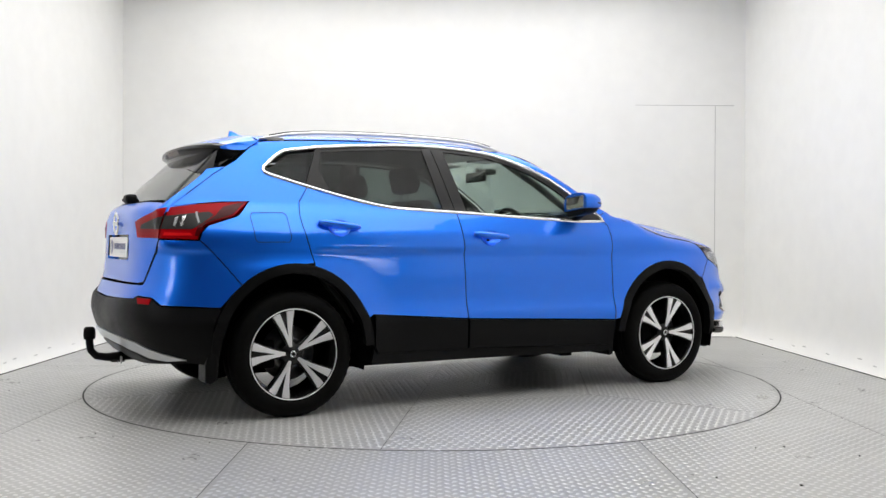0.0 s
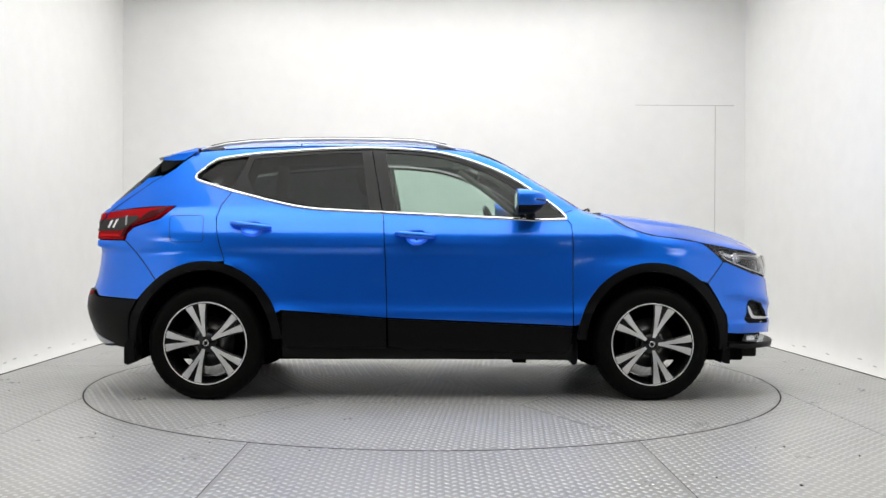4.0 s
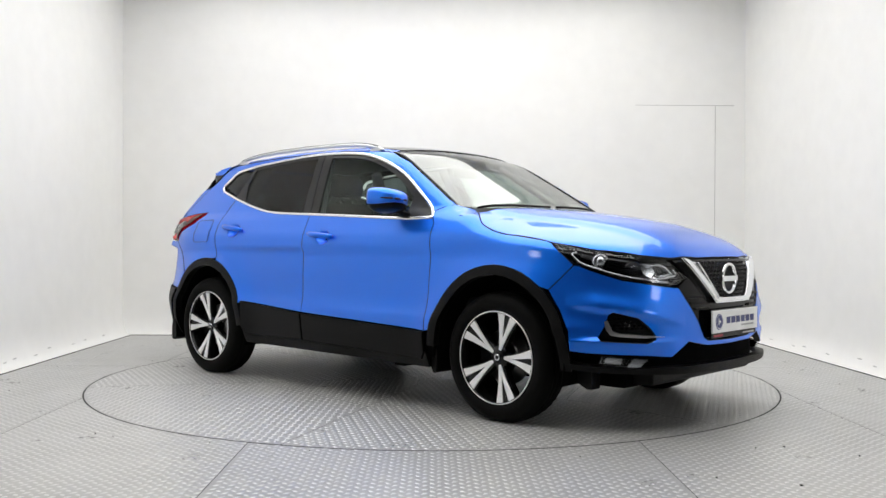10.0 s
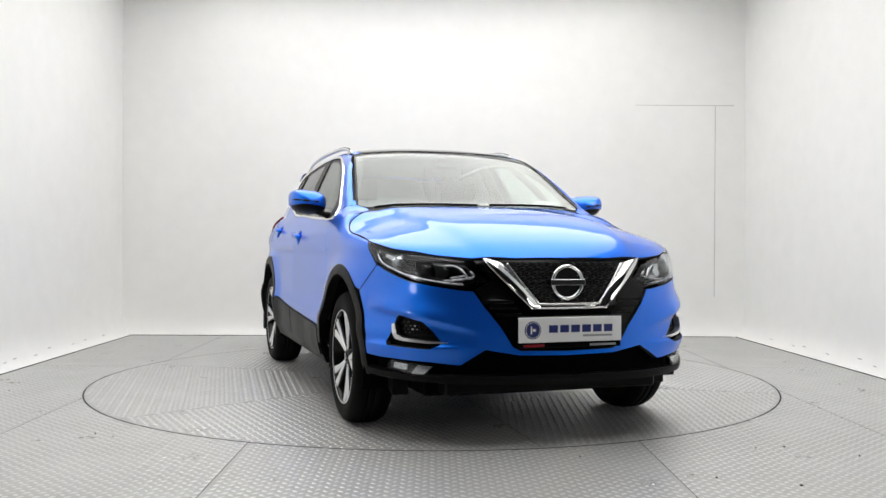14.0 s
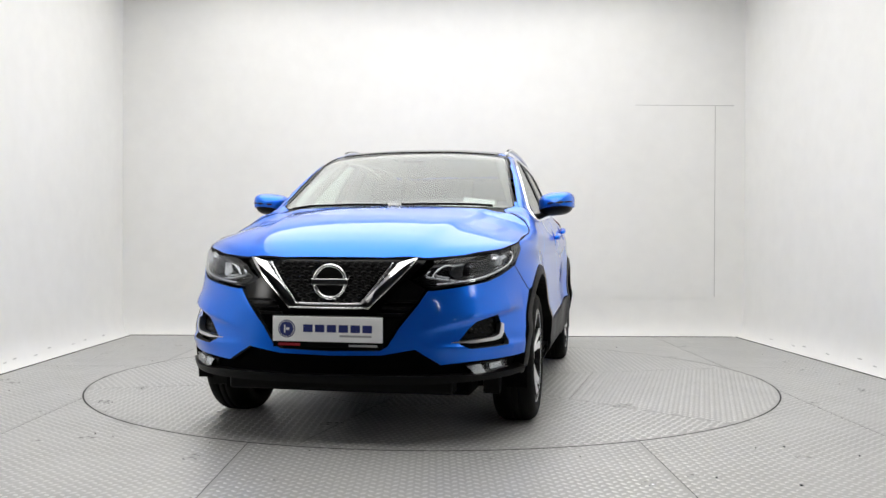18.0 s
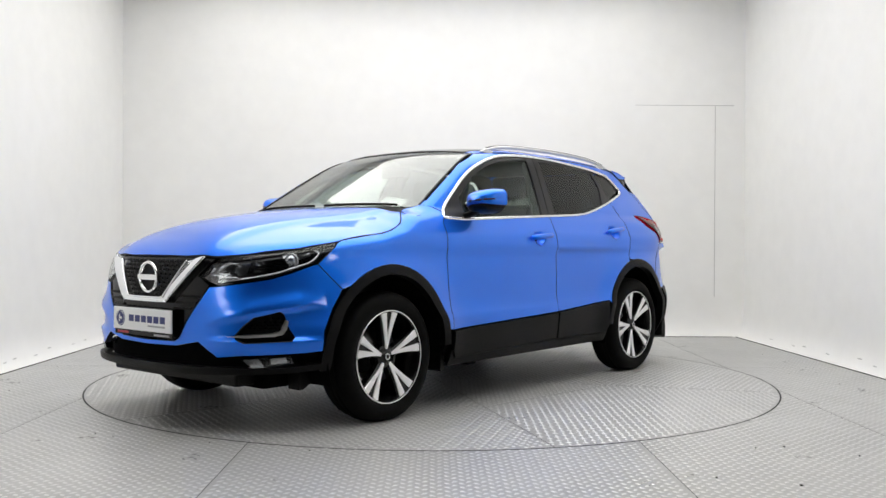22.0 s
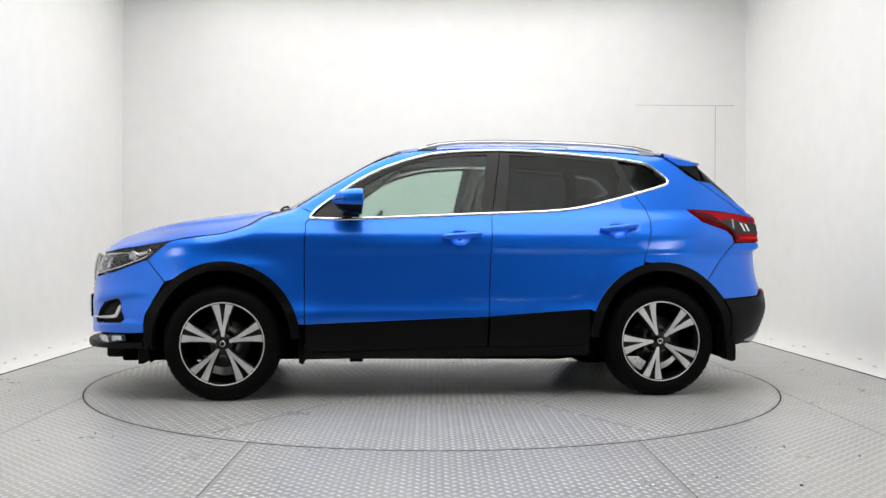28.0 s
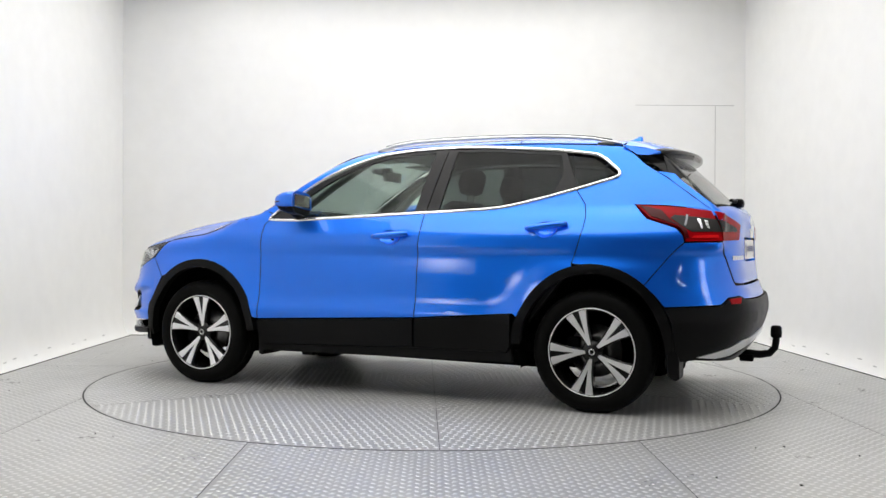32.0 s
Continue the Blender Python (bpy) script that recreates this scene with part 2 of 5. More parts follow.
# the flush service door in the back wall: two hair joints
door = tagged(box("door_1", (1.62, BACK - .006, COVE_H + .02), (2.86, BACK + .002, 2.34), WALL), "flush white service door in the back wall", "door", kind="structure")
box("joint", (2.86, BACK - .008, .40), (2.866, BACK - .001, 2.34), SEAM_WALL, door)
box("joint", (2.05, BACK - .008, 2.34), (3.05, BACK - .001, 2.345), SEAM_WALL, door)

# ---- ceiling lamps: long soft panels in white frames ----
LAMPS = [(x, -.62, 1.218, 6.42) for x in (-1.83, -.61, .61, 1.83)]
for x, y, w, d in LAMPS:
    lamp = thing("ceiling_light", "large white lit panel lamp under the booth ceiling", "ceiling light", "lamps of the booth ceiling")
    lamp.location = (x, y, CEILING)
    box("diffuser", (-w / 2, -d / 2, -.06), (w / 2, d / 2, -.045), TUBE, lamp)
    for a, b in (((-w / 2, -d / 2 - .018), (w / 2, -d / 2)), ((-w / 2, d / 2), (w / 2, d / 2 + .018))):
        box("frame", (*a, -.06), (*b, 0), WALL, lamp)

# softboxes on stands beside the mouth of the booth
for s in (-1, 1):
    stand = thing("softbox", "small lit softbox on a black stand beside the booth mouth", "softbox", "softboxes at the booth mouth")
    stand.matrix_basis = pose(s * 2.90, -3.60, 0, 0, 0, s * 38)
    box("housing", (-.365, -.14, .92), (.365, -.02, 1.83), TRIM, stand, .02)
    box("diffuser", (-.34, -.018, .95), (.34, -.010, 1.80), STRIP, stand)
    tube("pole", [(0, -.08, 0), (0, -.08, 1.05)], .016, TRIM, stand, n=10)
    for a in (30, 150, 270):
        tube("leg", [(0, -.08, .22), (.26 * math.cos(radians(a)), -.08 + .26 * math.sin(radians(a)), .012)], .011, TRIM, stand, n=8)
# a tube lamp on a stand behind the camera
tl = thing("tube_lamp", "thin lit tube lamp on a black stand in the hall", "lamp")
tl.location = (2.15, -7.2, 0)
tube("lit_tube", [(-.5, 0, 1.86), (.5, 0, 1.86)], .014, HALL_TUBE, tl, n=10)
tube("pole", [(0, -.03, 0), (0, -.03, 1.85)], .014, TRIM, tl, n=8)
for a in (30, 150, 270):
    tube("leg", [(0, -.03, .2), (.24 * math.cos(radians(a)), -.03 + .24 * math.sin(radians(a)), 0)], .010, TRIM, tl, n=8)

# ---- the hall in front of the booth ----
slab("hall_floor", (-6, -11, -.12), (6, OPEN, -.012), HALL_FLOOR, "bare concrete floor of the hall", "floor")
slab("hall_wall_left", (-6.2, -11, -.1), (-6, 4, 4.6), HALL, "dark grey clad wall of the hall")
slab("hall_wall_right", (6, -11, -.1), (6.2, 4, 4.6), HALL, "dark grey clad wall of the hall")
slab("hall_wall_back", (-6.2, 4, -.1), (6.2, 4.2, 4.6), HALL, "dark grey clad wall of the hall behind the booth")
slab("hall_ceiling", (-6.2, -11.2, 4.6), (6.2, 4.2, 4.8), HALL, "dark grey roof lining of the hall", "ceiling")
slab("hall_wall_front", (-6.2, -11.2, -.1), (6.2, -11, 4.6), HALL, "dark grey clad wall of the hall")
shutter = tagged(new("roller_shutter"), "grey closed roller shutter with level slats", "shutter", kind="structure")
for i in range(22):
    box("slat", (-2.2, -10.97, .02 + i * .15), (2.2, -10.93, .155 + i * .15), SHUTTER, shutter)

# ---- floor plates: a seamed sheet round the turntable ----
R_DISC, GAP = 2.260, .019
CX, CY = .011, .036


def clip(poly, a, b, c):
    """The part of a convex outline where a x + b y <= c."""
    out = []
    for i, p in enumerate(poly):
        q = poly[(i + 1) % len(poly)]
        dp, dq = a * p[0] + b * p[1] - c, a * q[0] + b * q[1] - c
        if dp <= 0:
            out.append(p)
        if dp * dq < 0:
            t = dp / (dp - dq)
            out.append((p[0] + t * (q[0] - p[0]), p[1] + t * (q[1] - p[1])))
    return out


def studs(spots, angles, z, name, parent, long=.037, wide=.0185, high=.0029):
    """Raised lozenges of tread plate as one mesh."""
    spots, angles = np.asarray(spots), np.asarray(angles)
    n = len(spots)
    ca, sa = np.cos(angles), np.sin(angles)
    base = np.array([(long / 2, 0, 0), (0, wide / 2, 0), (-long / 2, 0, 0), (0, -wide / 2, 0),
                     (long * .28, 0, high), (0, wide * .24, high), (-long * .28, 0, high), (0, -wide * .24, high)])
    v = np.empty((n, 8, 3))
    v[:, :, 0] = spots[:, None, 0] + base[None, :, 0] * ca[:, None] - base[None, :, 1] * sa[:, None]
    v[:, :, 1] = spots[:, None, 1] + base[None, :, 0] * sa[:, None] + base[None, :, 1] * ca[:, None]
    v[:, :, 2] = z + base[None, :, 2]
    f = np.array([(4, 5, 6, 7), (0, 1, 5, 4), (1, 2, 6, 5), (2, 3, 7, 6), (3, 0, 4, 7)])
    faces = (np.arange(n)[:, None, None] * 8 + f[None]).reshape(-1, 4)
    me = bpy.data.meshes.new(name)
    me.vertices.add(n * 8)
    me.vertices.foreach_set("co", v.ravel())
    me.loops.add(faces.size)
    me.loops.foreach_set("vertex_index", faces.ravel())
    me.polygons.add(len(faces))
    me.polygons.foreach_set("loop_start", np.arange(0, faces.size, 4))
    me.update(calc_edges=True)
    me.validate()
    return tagged(link(name, me, parent, STUD), "raised lozenge studs of grey tread plate", kind="stuff")


def lattice(poly, turn, keep, pitch=.0405):
    """Stud places in a convex outline: a square lattice turned by an angle, neighbours crossing at right angles."""
    c = np.mean(poly, axis=0)
    r = max(math.hypot(p[0] - c[0], p[1] - c[1]) for p in poly) + .1
    k = np.arange(-int(r / pitch) - 1, int(r / pitch) + 2)
    i, j = [a.ravel() for a in np.meshgrid(k, k)]
    ca, sa = math.cos(turn), math.sin(turn)
    u, v = i * pitch, j * pitch
    x, y = c[0] + u * ca - v * sa, c[1] + u * sa + v * ca
    ok = keep(x, y)
    n = len(poly)
    area = sum(poly[a][0] * poly[(a + 1) % n][1] - poly[(a + 1) % n][0] * poly[a][1] for a in range(n))
    for a in range(n):
        p, q = poly[a], poly[(a + 1) % n]
        l = math.hypot(q[0] - p[0], q[1] - p[1])
        if l > 1e-6:
            side = ((q[0] - p[0]) * (y - p[1]) - (q[1] - p[1]) * (x - p[0])) / l * (1 if area > 0 else -1)
            ok &= side > .012
    return np.stack([x, y], -1)[ok], (turn + np.where((i[ok] + j[ok]) % 2 == 0, math.pi / 2, 0))


floor = tagged(new("floor"), "grey painted steel tread plate floor round a turntable", "floor", kind="structure")
XS = (-HALF - .05, -2.08, -.85, .99, 2.22, HALF + .35)
YS = (OPEN, 0.60, BACK - .02)
spots, angles = [], []
for a in range(len(XS) - 1):
    for b in range(len(YS) - 1):
        g = .0016
        cell = [(XS[a] + g, YS[b] + g), (XS[a + 1] - g, YS[b] + g), (XS[a + 1] - g, YS[b + 1] - g), (XS[a] + g, YS[b + 1] - g)]
        # cut the round hole out of the cell in narrow strips
        bm = bmesh.new()
        n = 60
        for s in range(n):
            x0, x1 = cell[0][0] + (cell[1][0] - cell[0][0]) * s / n, cell[0][0] + (cell[1][0] - cell[0][0]) * (s + 1) / n
            h = [math.sqrt(max((R_DISC + GAP / 2) ** 2 - (x - CX) ** 2, 0)) for x in (x0, x1)]
            lo, hi = cell[0][1], cell[2][1]
            for u0, u1 in (((lo, lo), [min(hi, CY - q) for q in h]), ([max(lo, CY + q) for q in h], (hi, hi))):
                if h[0] + h[1] < 1e-6:
                    u0, u1 = ((lo, lo), (CY, CY)) if u0 == (lo, lo) else ((max(lo, CY),) * 2, (hi, hi))
                    u1 = tuple(min(max(q, lo), hi) for q in u1)
                if max(u1[0] - u0[0], u1[1] - u0[1]) > 1e-5:
                    q = [(x0, u0[0]), (x1, max(u0[1], min(u0[1], u1[1]))), (x1, max(u1[1], u0[1])), (x0, max(u1[0], u0[0]))]
                    bm.faces.new([bm.verts.new((*p, 0)) for p in q])
        if not bm.faces:
            bm.free()
            continue
        bmesh.ops.remove_doubles(bm, verts=bm.verts[:], dist=1e-5)
        part("floor_plate", bm, FLOOR, floor)
        p, q = lattice(cell, math.pi / 4, lambda x, y: np.hypot(x - CX, y - CY) > R_DISC + .02)
        near = p[:, 1] > -3.4
        spots.append(p[near])
        angles.append(q[near])
studs(np.concatenate(spots), np.concatenate(angles), 0, "studs", floor, high=.0020)
box("underlay", (-HALF - .05, OPEN, -.03), (HALF + .35, BACK, -.012), SEAM, floor)

# ---- the turntable: twelve tread plates round a hexagon ----
turntable = thing("turntable", "round flush turntable of grey steel tread plates", "turntable")
turntable.location = (CX, CY, 0)
spots, angles = [], []
hexa = [(1.19 * math.cos(radians(-5 + 60 * k)), 1.19 * math.sin(radians(-5 + 60 * k))) for k in range(6)]
for k in range(6):
    p, q = hexa[k], hexa[(k + 1) % 6]
    rim = [(R_DISC * math.cos(radians(-5 + 60 * k + 2 * i)), R_DISC * math.sin(radians(-5 + 60 * k + 2 * i))) for i in range(31)]
    for outline, turn in (([(0, 0), p, q], radians(60 * k + 25)), ([p, *rim, q], radians(60 * k + 70))):
        c = np.mean(outline, axis=0)
        inner = [(c[0] + (u - c[0]) * (1 - .0012), c[1] + (v - c[1]) * (1 - .0012)) for u, v in outline]
        bm = bmesh.new()
        bm.faces.new([bm.verts.new((*w, .0005)) for w in inner])
        bmesh.ops.triangulate(bm, faces=bm.faces[:])
        part("floor_plate", bm, FLOOR, turntable)
        a, b = lattice(outline, turn, lambda x, y: np.hypot(x, y) < R_DISC - .015)
        spots.append(a)
        angles.append(b)
studs(np.concatenate(spots), np.concatenate(angles), .0005, "studs", turntable)

# grit and scuffs on the floor
rng = random.Random(5)
grit = tagged(new("grit", None), "scattered dark specks of grit on the steel floor", "grit", kind="stuff")
bm = bmesh.new()
for i in range(46):
    x, y = (1.63, -2.14) if i == 0 else (1.44, -2.82) if i == 1 else (rng.uniform(-2.8, 2.8), rng.uniform(-3.0, 2.2))
    if i > 1 and math.hypot(x, y) < 2.3:
        continue
    r = .006 if i < 2 else rng.uniform(.0014, .0034)
    m = Matrix.LocRotScale((x, y, .003), Euler((0, 0, rng.uniform(0, 3))), (r * 1.6, r * .8, .004))
    bmesh.ops.create_icosphere(bm, subdivisions=1, radius=1, matrix=m)
part("specks", bm, GRIT, grit)


# ---- the car's form: one implicit body from which all panels are cut ----
def crv(*pairs):
    """A smooth curve through (position, value) pairs, monotone between them."""
    xs, ys = np.array([p[0] for p in pairs], float), np.array([p[1] for p in pairs], float)
    d = np.diff(ys) / np.diff(xs)
    m = np.zeros_like(ys)
    m[1:-1] = np.where(d[1:] * d[:-1] > 0, 2 * d[1:] * d[:-1] / (d[1:] + d[:-1] + 1e-12), 0)
    m[0], m[-1] = d[0], d[-1]

    x = np.linspace(xs[0], xs[-1], 1500)
    i = np.clip(np.searchsorted(xs, x) - 1, 0, len(xs) - 2)
    h = xs[i + 1] - xs[i]
    t = (x - xs[i]) / h
    y = ((1 + 2 * t) * (1 - t) ** 2 * ys[i] + t * (1 - t) ** 2 * h * m[i] + t * t * (3 - 2 * t) * ys[i + 1] + t * t * (t - 1) * h * m[i + 1])
    return lambda at: np.interp(at, x, y)


def smax(a, b, r):
    h = np.clip(0.5 + 0.5 * (a - b) / r, 0, 1)
    return b + (a - b) * h + r * h * (1 - h)


def smin(a, b, r):
    return -smax(-a, -b, r)


WIDTH = crv((.16, .800), (.25, .862), (.34, .884), (.44, .893), (.51, .898), (.56, .884), (.62, .876), (.74, .8735), (.80, .870), (.86, .866), (.935, .872), (.970, .869),
            (1.03, .842), (1.115, .796), (1.25, .72), (1.4, .62))
_z = np.linspace(.1, 1.6, 1501)
_w = WIDTH(_z)
_g = np.exp(-.5 * (np.arange(-36, 37) / 12) ** 2)
_w = np.convolve(np.pad(_w, 36, "edge"), _g / _g.sum(), "valid")


def WIDTH(z):
    """Half width by height, its folds eased."""
    return np.interp(z, _z, _w)


NOSE = crv((.16, 2.10), (.25, 2.195), (.32, 2.215), (.45, 2.205), (.60, 2.205), (.75, 2.185), (.855, 2.155), (.95, 2.10), (1.2, 1.95))
TAIL = crv((.16, 1.90), (.26, 1.995), (.38, 2.085), (.48, 2.128), (.55, 2.142), (.60, 2.136), (.66, 2.110), (.75, 2.083), (.9, 2.070), (1.05, 2.067), (1.13, 2.045),
           (1.25, 1.96), (1.4, 1.85))
HOOD = crv((.9, 1.155), (1.1, 1.14), (1.4, 1.109), (1.7, 1.061), (1.95, .990), (2.08, .930), (2.17, .868), (2.25, .77))
ROOF = crv((-2.2, 1.45), (-1.9, 1.51), (-1.6, 1.540), (-1.2, 1.567), (-.7, 1.585), (-.2, 1.582), (.1, 1.563), (.35, 1.525), (.7, 1.43), (1.2, 1.26))
BELT = crv((-2.2, .66), (-1.9, .715), (-1.5, .765), (-1.1, .790), (-.3, .799), (.4, .797), (.8, .785), (1.1, .755), (1.5, .70))
CROWN = crv((.8, .02), (1.05, .035), (1.2, .085), (1.4, .112), (2.2, .115))
N_NOSE, N_TAIL = 3.1, 4.6


def form(x, y, z):
    """Below nought inside the car."""
    y = np.abs(y)
    w = WIDTH(z)
    # swell of the wings over the wheels
    for axle in (1.323, -1.323):
        r = np.hypot(x - axle, z - .34)
        w = w + .028 * np.exp(-((r - .43) / .12) ** 2) * np.clip((z - .2) * 6, 0, 1) * np.clip((1.0 - z) * 5, 0, 1)
    a = np.clip((x - 1.15) / (NOSE(z) - 1.15), 0, None)
    b = np.clip((-1.05 - x) / (TAIL(z) - 1.05), 0, None)
    q = np.where(x > 0, (np.abs(y / w) ** N_NOSE + a ** N_NOSE) ** (1 / N_NOSE), (np.abs(y / w) ** N_TAIL + b ** N_TAIL) ** (1 / N_TAIL))
    side = (q - 1) * .87
    # bonnet: crowned, with a raised middle between two creases
    mid = .40 + .20 * np.clip((2.1 - x) / 1.1, 0, 1)
    ridge = .5 * (1 - np.tanh((y - mid) / .036))
    top = HOOD(x) - .016 - CROWN(x) * np.clip(y / .8, 0, 2) ** 2.6 + .016 * ridge
    body = smax(side, (z - top) * .95, .05)
    body = smax(body, .17 - z, .04)
    # cabin
    glass = BELT(x) - (z - 1.1) * .40 - .16 * np.clip(z - 1.1, 0, 1) ** 2
    flank = (y - glass) * .92
    roof = z - (ROOF(x) - .045 * np.clip(y / .62, 0, 2) ** 2.4)
    screen = (x - (1.045 - .10 * (y / .7) ** 2 - 1.66 * (z - 1.125) - .18 * (z - 1.125) ** 2)) * .50
    rear = (-x - np.minimum(1.985 - .05 * (y / .7) ** 2 - 1.02 * (z - 1.16), 2.0)) * .70
    cabin = smax(smax(flank, roof, .07), smax(screen, rear, .05), .03)
    cabin = smax(cabin, .9 - z, .02)
    return smin(body, cabin, .03)


def normals(p):
    e = .004
    n = np.stack([form(*(p + d).T) - form(*(p - d).T) for d in np.eye(3) * e], -1)
    return n / np.linalg.norm(n, axis=1)[:, None]


def march(o, d, far):
    """Where rays from o along d first meet the car (from outside in)."""
    o, d = np.broadcast_arrays(np.asarray(o, float), np.asarray(d, float))
    n = len(o)
    lo, hi, live = np.zeros(n), np.full(n, far), np.ones(n, bool)
    for _ in range(90):
        i = np.flatnonzero(live)
        if not len(i):
            break
        f = form(*(o[i] + d[i] * lo[i][:, None]).T)
        hit, step = f < 0, np.clip(f * .8, .003, .2)
        hi[i[hit]] = lo[i[hit]]
        lo[i[hit]] -= .24
        lo[i[~hit]] += step[~hit]
        live[i[hit]] = False
        live[i[~hit]] = lo[i[~hit]] < far
    lo = np.minimum(np.maximum(lo, 0), hi)
    # step back to just outside, then halve
    back = hi.copy()
    for _ in range(40):
        bad = form(*(o + d * back[:, None]).T) < 0
        if not bad.any():
            break
        back[bad] -= .006
    lo = np.maximum(back, 0)
    for _ in range(14):
        m = (lo + hi) / 2
        inside = form(*(o + d * m[:, None]).T) < 0
        hi, lo = np.where(inside, m, hi), np.where(inside, lo, m)
    return o + d * hi[:, None]


def plan(front):
    """A reference outline in plan, by arc length from the middle."""
    n, e = (N_NOSE, 2.2) if front else (N_TAIL, 2.15)
    t = np.linspace(0, np.pi / 2, 2000)
    x, y = 1.1 + (e - 1.1) * np.cos(t) ** (2 / n), .88 * np.sin(t) ** (2 / n)
    x, y = np.append(x, .3), np.append(y, .88)
    s = np.concatenate([[0], np.cumsum(np.hypot(np.diff(x), np.diff(y)))])
    return s, np.arctan2(y, x - 1.0)


PLANS = {1: plan(True), -1: plan(False)}


def onto(view, uv):
    """Points of a flat outline laid on the car. side: x, z on the left; top: x, y; nose and tail: way round from the middle, z."""
    uv = np.asarray(uv, float)
    u, v = uv[:, 0], uv[:, 1]
    if view == "side":
        return march(np.stack([u, 0 * u + 1.3, v], -1), (0, -1, 0), 1.3)
    if view == "top":
        return march(np.stack([u, v, 0 * u + 1.9], -1), (0, 0, -1), 1.5)
    f = 1 if view == "nose" else -1
    s, a = PLANS[f]
    ang = np.interp(np.abs(u), s, a) * np.sign(u)
    d = np.stack([f * np.cos(ang), np.sin(ang), 0 * ang], -1)
    o = np.stack([0 * u + f * 1.0, 0 * u, v], -1) + d * 1.6
    return march(o, -d, 1.6)


# ---- panels: flat outlines laid on the car's form ----
from mathutils.geometry import delaunay_2d_cdt


def dense(outline, step):
    out = []
    for i, p in enumerate(outline):
        q = outline[(i + 1) % len(outline)]
        n = max(1, math.ceil(math.hypot(q[0] - p[0], q[1] - p[1]) / step))
        out += [(p[0] + (q[0] - p[0]) * k / n, p[1] + (q[1] - p[1]) * k / n) for k in range(n)]
    return out


def within(pts, poly):
    x, y = pts[:, 0], pts[:, 1]
    ok = np.zeros(len(pts), bool)
    for i in range(len(poly)):
        (x0, y0), (x1, y1) = poly[i - 1], poly[i]
        cross = (y0 > y) != (y1 > y)
        with np.errstate(divide="ignore", invalid="ignore"):
            ok ^= cross & (x < (x1 - x0) * (y - y0) / (y1 - y0) + x0)
    return ok


def away(pts, poly, d):
    ok = np.ones(len(pts), bool)
    for i in range(len(poly)):
        a, b = np.array(poly[i - 1]), np.array(poly[i])
        ab = b - a
        t = np.clip(((pts - a) @ ab) / max(ab @ ab, 1e-12), 0, 1)
        ok &= np.hypot(*(pts - a - t[:, None] * ab).T) > d
    return ok


def shrink(poly, d):
    """The outline moved inwards by d."""
    n = len(poly)
    area = sum(poly[i - 1][0] * poly[i][1] - poly[i][0] * poly[i - 1][1] for i in range(n))
    s = 1 if area > 0 else -1
    out = []
    for i in range(n):
        a, p, b = np.array(poly[i - 1]), np.array(poly[i]), np.array(poly[(i + 1) % n])
        u, v = p - a, b - p
        u, v = u / max(np.hypot(*u), 1e-9), v / max(np.hypot(*v), 1e-9)
        nu, nv = s * np.array((-u[1], u[0])), s * np.array((-v[1], v[0]))
        m = nu + nv
        k = max(m @ m, .35)
        out.append(tuple(p + m * (2 * d / k)))
    return out


def arc(cx, cz, rx, rz, a0, a1, n=14):
    return [(cx + rx * math.cos(radians(a0 + (a1 - a0) * i / n)), cz + rz * math.sin(radians(a0 + (a1 - a0) * i / n))) for i in range(n + 1)]


def flow(pts, n=5):
    """A smooth line through points (open)."""
    p = [np.array(q, float) for q in pts]
    out = []
    for i in range(len(p) - 1):
        a, b, c, d = p[max(i - 1, 0)], p[i], p[i + 1], p[min(i + 2, len(p) - 1)]
        for k in range(n):
            t = k / n
            out.append(tuple(.5 * (2 * b + (c - a) * t + (2 * a - 5 * b + 4 * c - d) * t * t + (3 * b - a - 3 * c + d) * t ** 3)))
    return out + [tuple(p[-1])]


